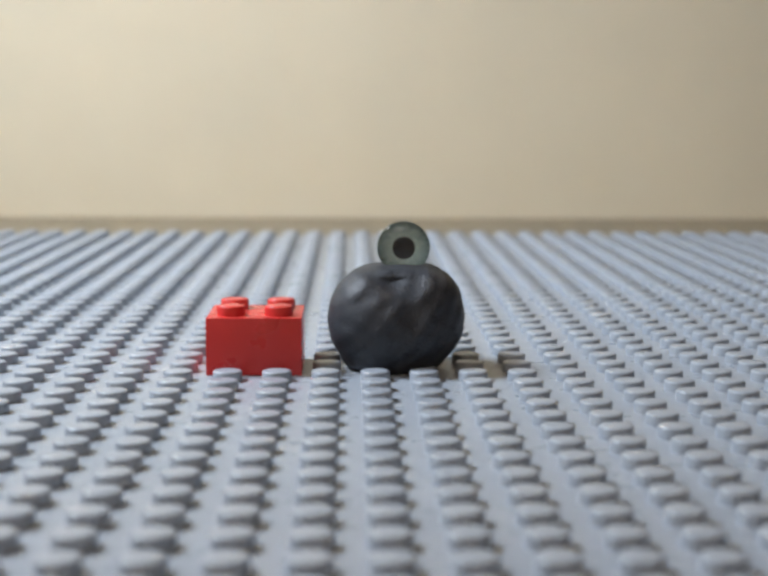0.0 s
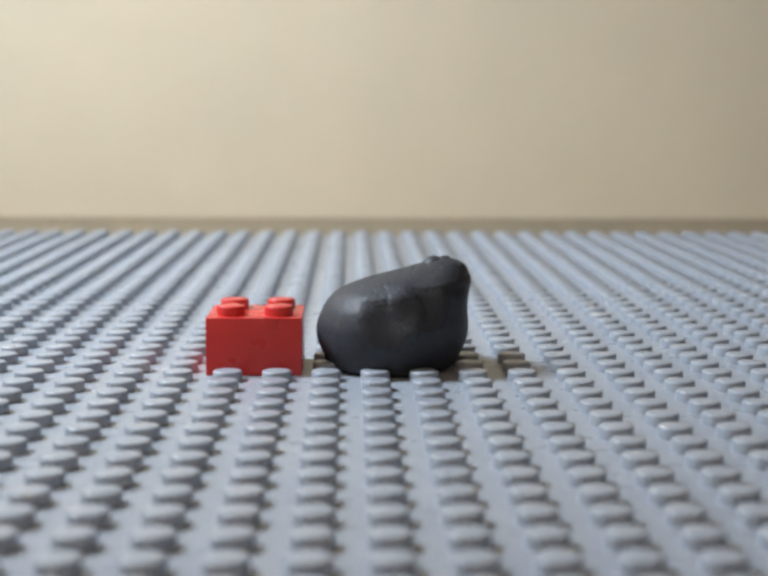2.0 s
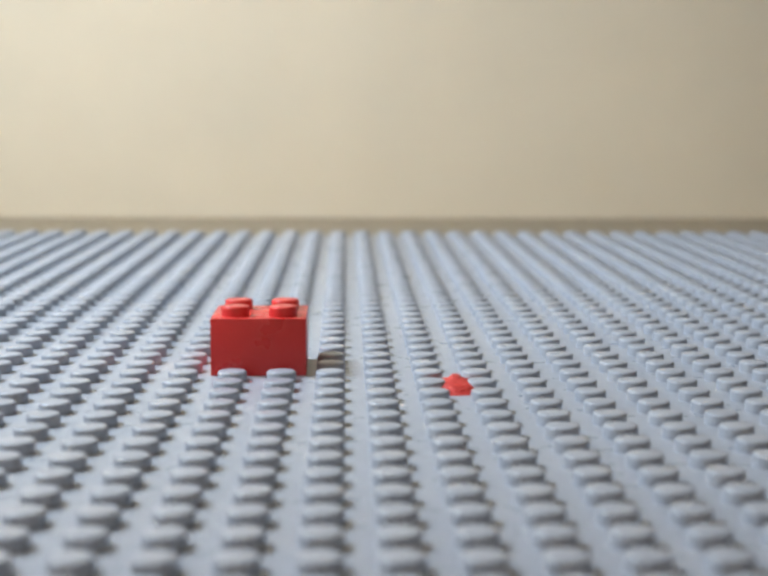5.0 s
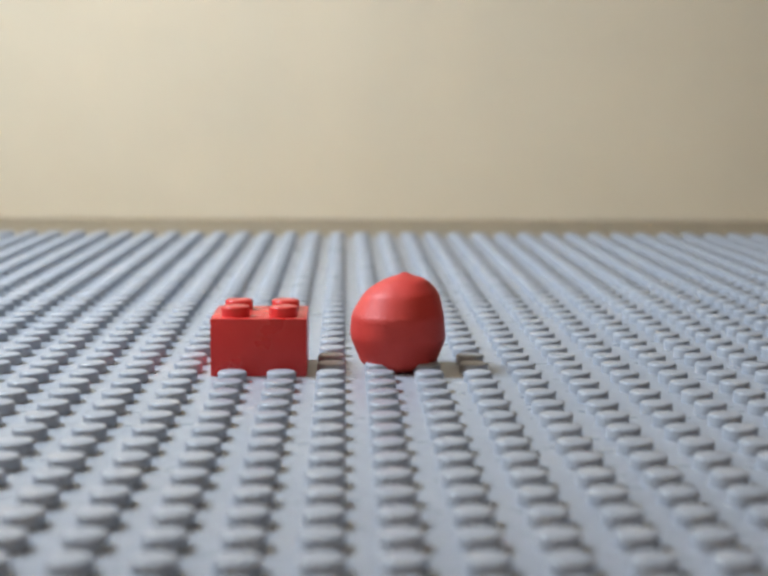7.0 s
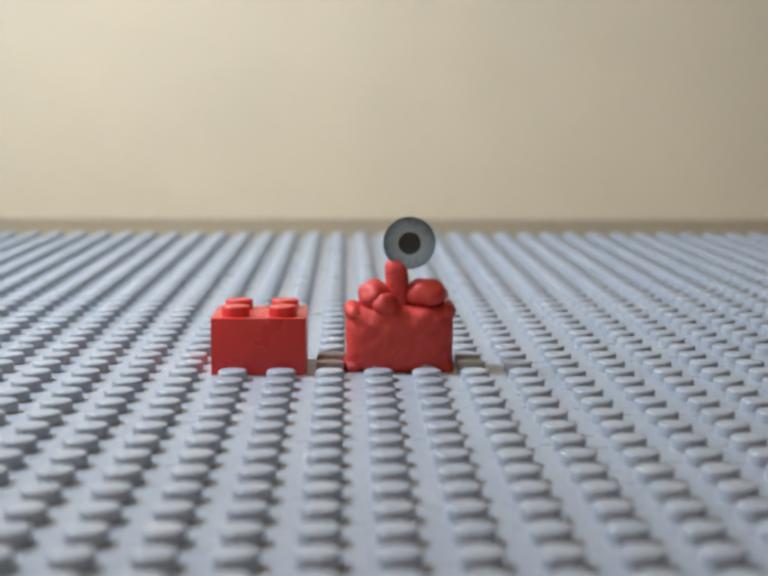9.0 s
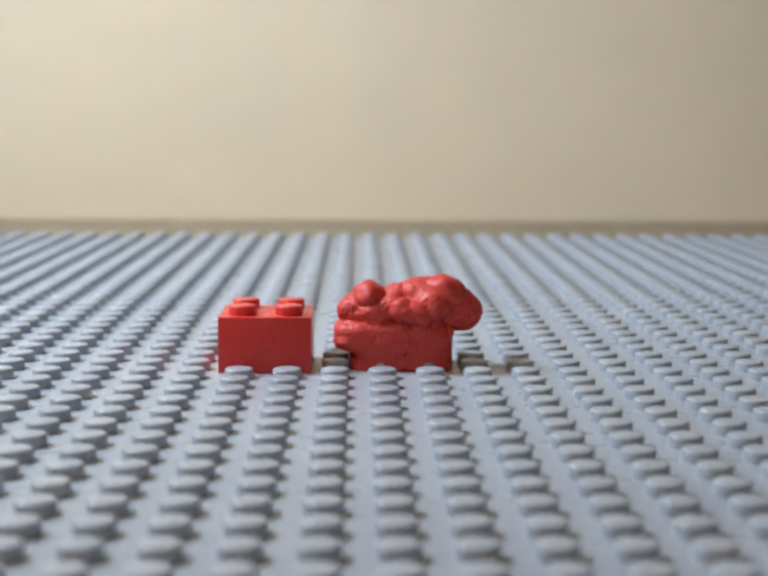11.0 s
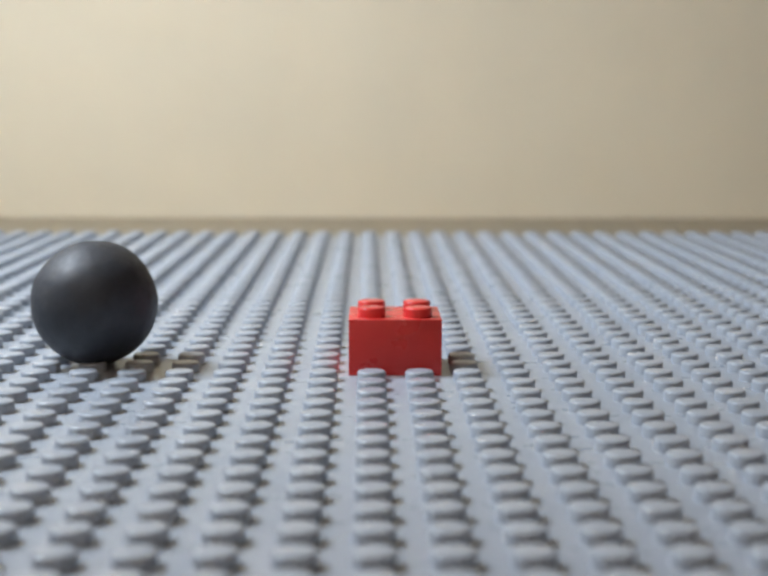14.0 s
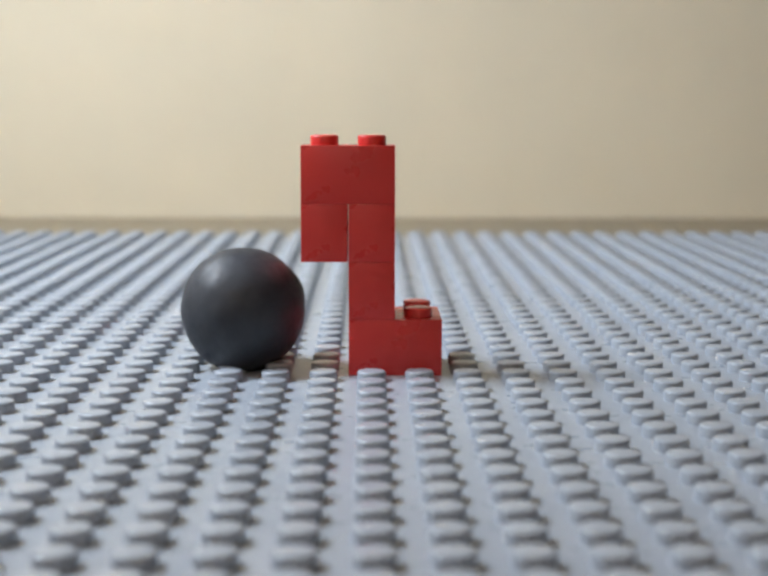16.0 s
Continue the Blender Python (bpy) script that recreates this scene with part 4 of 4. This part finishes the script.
def motions():
    mould(black_pats, black_cores, black_forms, 2.4)
    mould(red_pats, red_cores, red_forms, 2.4)
    # the red lump rolls towards the front once it is a ball, off the plate and onto the table
    bx, by, bz = RED_BALL
    trip = [(11.7, 0, 0, 0, 0), (11.82, 0, 0, 0, 0), (12, -0.1, -28.5, 0, 2.6), (12.2, -0.1, -35, 0, 3.6), (12.4, 0, -52.5, 0, FACE), (12.5, -0.5, -73.5, 0, FACE + 0.1), (12.7, -2.4, -92, 0, 7.6),
            (12.8, -1, -112, -1, 9), (13.0, -1, -150, -4.8, 12), (13.4, -1, -220, -4.8, 19), (14, -1, -260, -4.8, 23), (16, -1, -262, -4.8, 23.2)]

    def rolling(dx, dy, dz, turn):
        return at(bx + dx, by + dy, bz + dz) @ Matrix.Rotation(turn, 4, "X") @ at(-bx, -by, -bz)

    rows, last = [(0, at(0, 0, 0))], np.zeros(4)
    for t, *to in trip:
        to = np.array(to, float)
        n, t0 = max(1, math.ceil(abs(to[3] - last[3]) / 1.3)), rows[-1][0]
        rows += [(t0 + (t - t0) * k / n, rolling(*(last + (to - last) * k / n))) for k in range(1, n + 1)]
        last = to
    walk(red_clay, rows)

    # rolls and stalk on the red block
    def inside(dx, dy, dz):
        return [(0, at(40 + dx, RED_Y + dy, -17 + dz)), (4.5, at(40 + dx, RED_Y + dy, -17 + dz)), (5.3, at(40 + dx, RED_Y + dy, 4.2)),
                (6.42, at(40 + dx, RED_Y + dy, 8.5)), (6.5, at(52 + dx, -23 + dy, 10)), (6.6, at(59 + dx, -8.5 + dy, 10)), (6.72, at(59 + dx, -8.5 + dy, 10)),
                (6.8, at(46.5 + dx, 10 + dy, 10)), (6.9, at(31 + dx, 8 + dy, 9)), (8.52, at(32 + dx, 8 + dy, 7)), (8.6, at(36 + dx, 8 + dy, 7))]

    late = [(11.42, at(29, -10.5, 8)), (11.52, at(29, -10.5, 8)), (11.6, at(25, -28, 8)), (11.7, at(bx, by, bz)), (16, at(bx, by, bz))]
    walk(roll_a, inside(-1.5, -0.5, 0) + [(8.7, at(29.4, 6, 13.6)), (8.82, at(29.4, 6, 13.6)), (8.92, at(27.6, 6, 12.8)), (9.2, at(27.6, 6, 12.8)),
                                        (10.4, at(27.6, 6, 12.8)), (11.2, at(25.5, 6, 12.6)), (11.32, at(25.5, 6, 12.6))] + late)
    walk(roll_c, inside(0.5, -0.5, 0) + [(8.7, at(31.5, 7, 9)), (8.82, at(31.5, 7, 9)), (8.92, pose(0.0292, 0.0034, 0.0116, 0, 20, 0)), (9.2, pose(0.0292, 0.0034, 0.0116, 0, 20, 0)),
                                        (10.4, at(29.5, 3, 12)), (11.2, at(31.6, 2, 10.6)), (11.32, at(31.6, 2, 10.6))] + late)
    walk(roll_b, inside(1.5, 0.5, 0) + [(8.7, at(37.4, 6, 13.4)), (8.82, at(37.4, 6, 13.4)), (8.92, at(36.3, 6, 13.1)), (9.2, at(36.3, 6, 13.1)),
                                       (10.4, at(37, 6, 13.5)), (11.2, pose(0.0395, 0.005, 0.0137, 0, 28, 0)), (11.32, pose(0.0395, 0.005, 0.0137, 0, 28, 0))] + late)
    for k, ob in enumerate(stalk):
        f = k / 5
        tall = at(34.5 - 5.2 * f, 6.5, 12 + 13.5 * f)
        walk(ob, inside(0.4 * k - 1, 0, 0) + [(8.92, at(32.5, 6.5, 8 + k * 0.4)), (9.0, at(31.6 - 0.4 * f, 6, 12 + 5.2 * f)), (9.1, at(31.6 - 0.4 * f, 6, 12 + 5.2 * f)),
                                            (9.2, tall), (9.9, tall), (10.7, at(31 + 0.6 * k, 6.5, 11)), (11.2, at(29 + 2.0 * k, 6.0, 12.6 + 1.2 * math.sin(k))),
                                            (11.32, at(29 + 2.0 * k, 6.0, 12.6 + 1.2 * math.sin(k)))] + late)
    # the glass eyes
    by0 = BLACK_Y
    walk(first_eye, [(0, at(32.9, 6.5, 20.7)), (0.12, at(32.9, 6.5, 20.7)), (0.2, at(33, 7, 17.3)), (0.3, at(32, 8, 9)), (0.42, at(32, 8, 9)), (0.5, at(41.5, 8, 11)),
                     (0.6, at(35, 8, 10)), (0.8, at(32, 8, 9)), (2.0, at(31, 8, 7)), (2.3, at(30, 8, 6.5)), (3.12, at(30.5, 8, 6.5)), (3.2, at(32, 4.5, 6.5)),
                     (3.3, at(39, -22, 9)), (3.42, at(39, -22, 9)), (3.5, at(41, by0, 9)), (3.72, at(41, by0, 9)), (3.8, at(46, by0, 7.5)), (3.9, at(42, by0, 8)),
                     (4.05, at(42, by0, 8)), (4.12, at(43, by0, 4)), (4.2, at(41, by0, -6)), (4.4, at(41, by0, -15)), (16, at(41, by0, -15))])
    walk(second_eye, inside(0, 0, 0) + [(8.82, at(33, 8, 8)), (8.92, at(32.5, 5.5, 11.5)), (9.0, at(33.4, 5, 21.8)), (9.1, at(33.4, 5, 21.8)), (9.2, at(28, 5, 28.5)),
                                      (9.9, at(28, 5, 28.5)), (10.7, at(32, 7, 9)), (11.32, at(32, 8, 7)), (11.42, at(29, -10.5, 7)), (11.52, at(29, -10.5, 7)),
                                      (11.6, at(25, -27, 7))] + [(t, at(bx + dx, by + dy + 3.5, bz + dz)) for t, dx, dy, dz, _ in trip])
    # the black ball rolls in from the side
    spots = [(0, 13.66, -110), (13.8, 13.92, -35.4), (14.0, 14.0, -20.2), (14.1, 14.22, -7.6), (14.3, 14.4, 7.0), (14.5, 14.5, 12.0), (14.6, 15.42, 7.6), (15.5, 16, 5.7)]
    rows = []
    for t0, t1, x in spots:
        if rows and abs(x - rows[-1][1]) > 14:
            tp, xp = rows[-1]
            n = math.ceil(abs(x - xp) / 14)
            rows += [(tp + (t0 - tp) * k / n, xp + (x - xp) * k / n) for k in range(1, n)]
        rows.append((t0, x))
        if t1 > t0:
            rows.append((t1, x))
    walk(black_ball, [(t, at(x, 8, 10.9 + 0.6 * (t < 14.25) - 0.7 * (t > 15.45)) @ Matrix.Rotation(x / 10.7, 4, "Y")) for t, x in rows])
    # the bricks
    tip = at(24, 0, 0) @ about(16, 0, 0, Matrix.Rotation(radians(6), 4, "Y"))
    walk(base_brick, held([(0, 13.12, at(0, 0, 0)), (13.2, 13.32, at(8, 0, 0)), (13.4, 13.4, at(16, 0, 0)), (13.5, 14.62, at(24, 0, 0)), (14.7, 14.82, tip), (14.9, 16, at(24, 0, 0))]))
    walk(column_brick, held([(0, 14.9, at(128, -96, 0)), (15.0, 16, at(24, 0, 9.6))]))
    walk(upper_brick, held([(0, 15.1, at(144, -96, 0)), (15.2, 16, at(24, 0, 19.38))]))
    walk(head_brick, held([(0, 15.2, at(128, -72, 0)), (15.3, 16, at(16, 0, 29.16))]))
    folded = at(16, 0, 19.38)
    out = [folded @ about(4, 4, 0, Matrix.Rotation(radians(a), 4, "Z")) for a in (45, 90)]
    walk(arm_brick, held([(0, 15.4, at(152, -72, 0)), (15.5, 15.52, folded)]) + [(15.55, out[0]), (15.6, out[1]), (15.8, out[1]), (15.85, out[0]), (15.9, folded), (16, folded)])


motions()
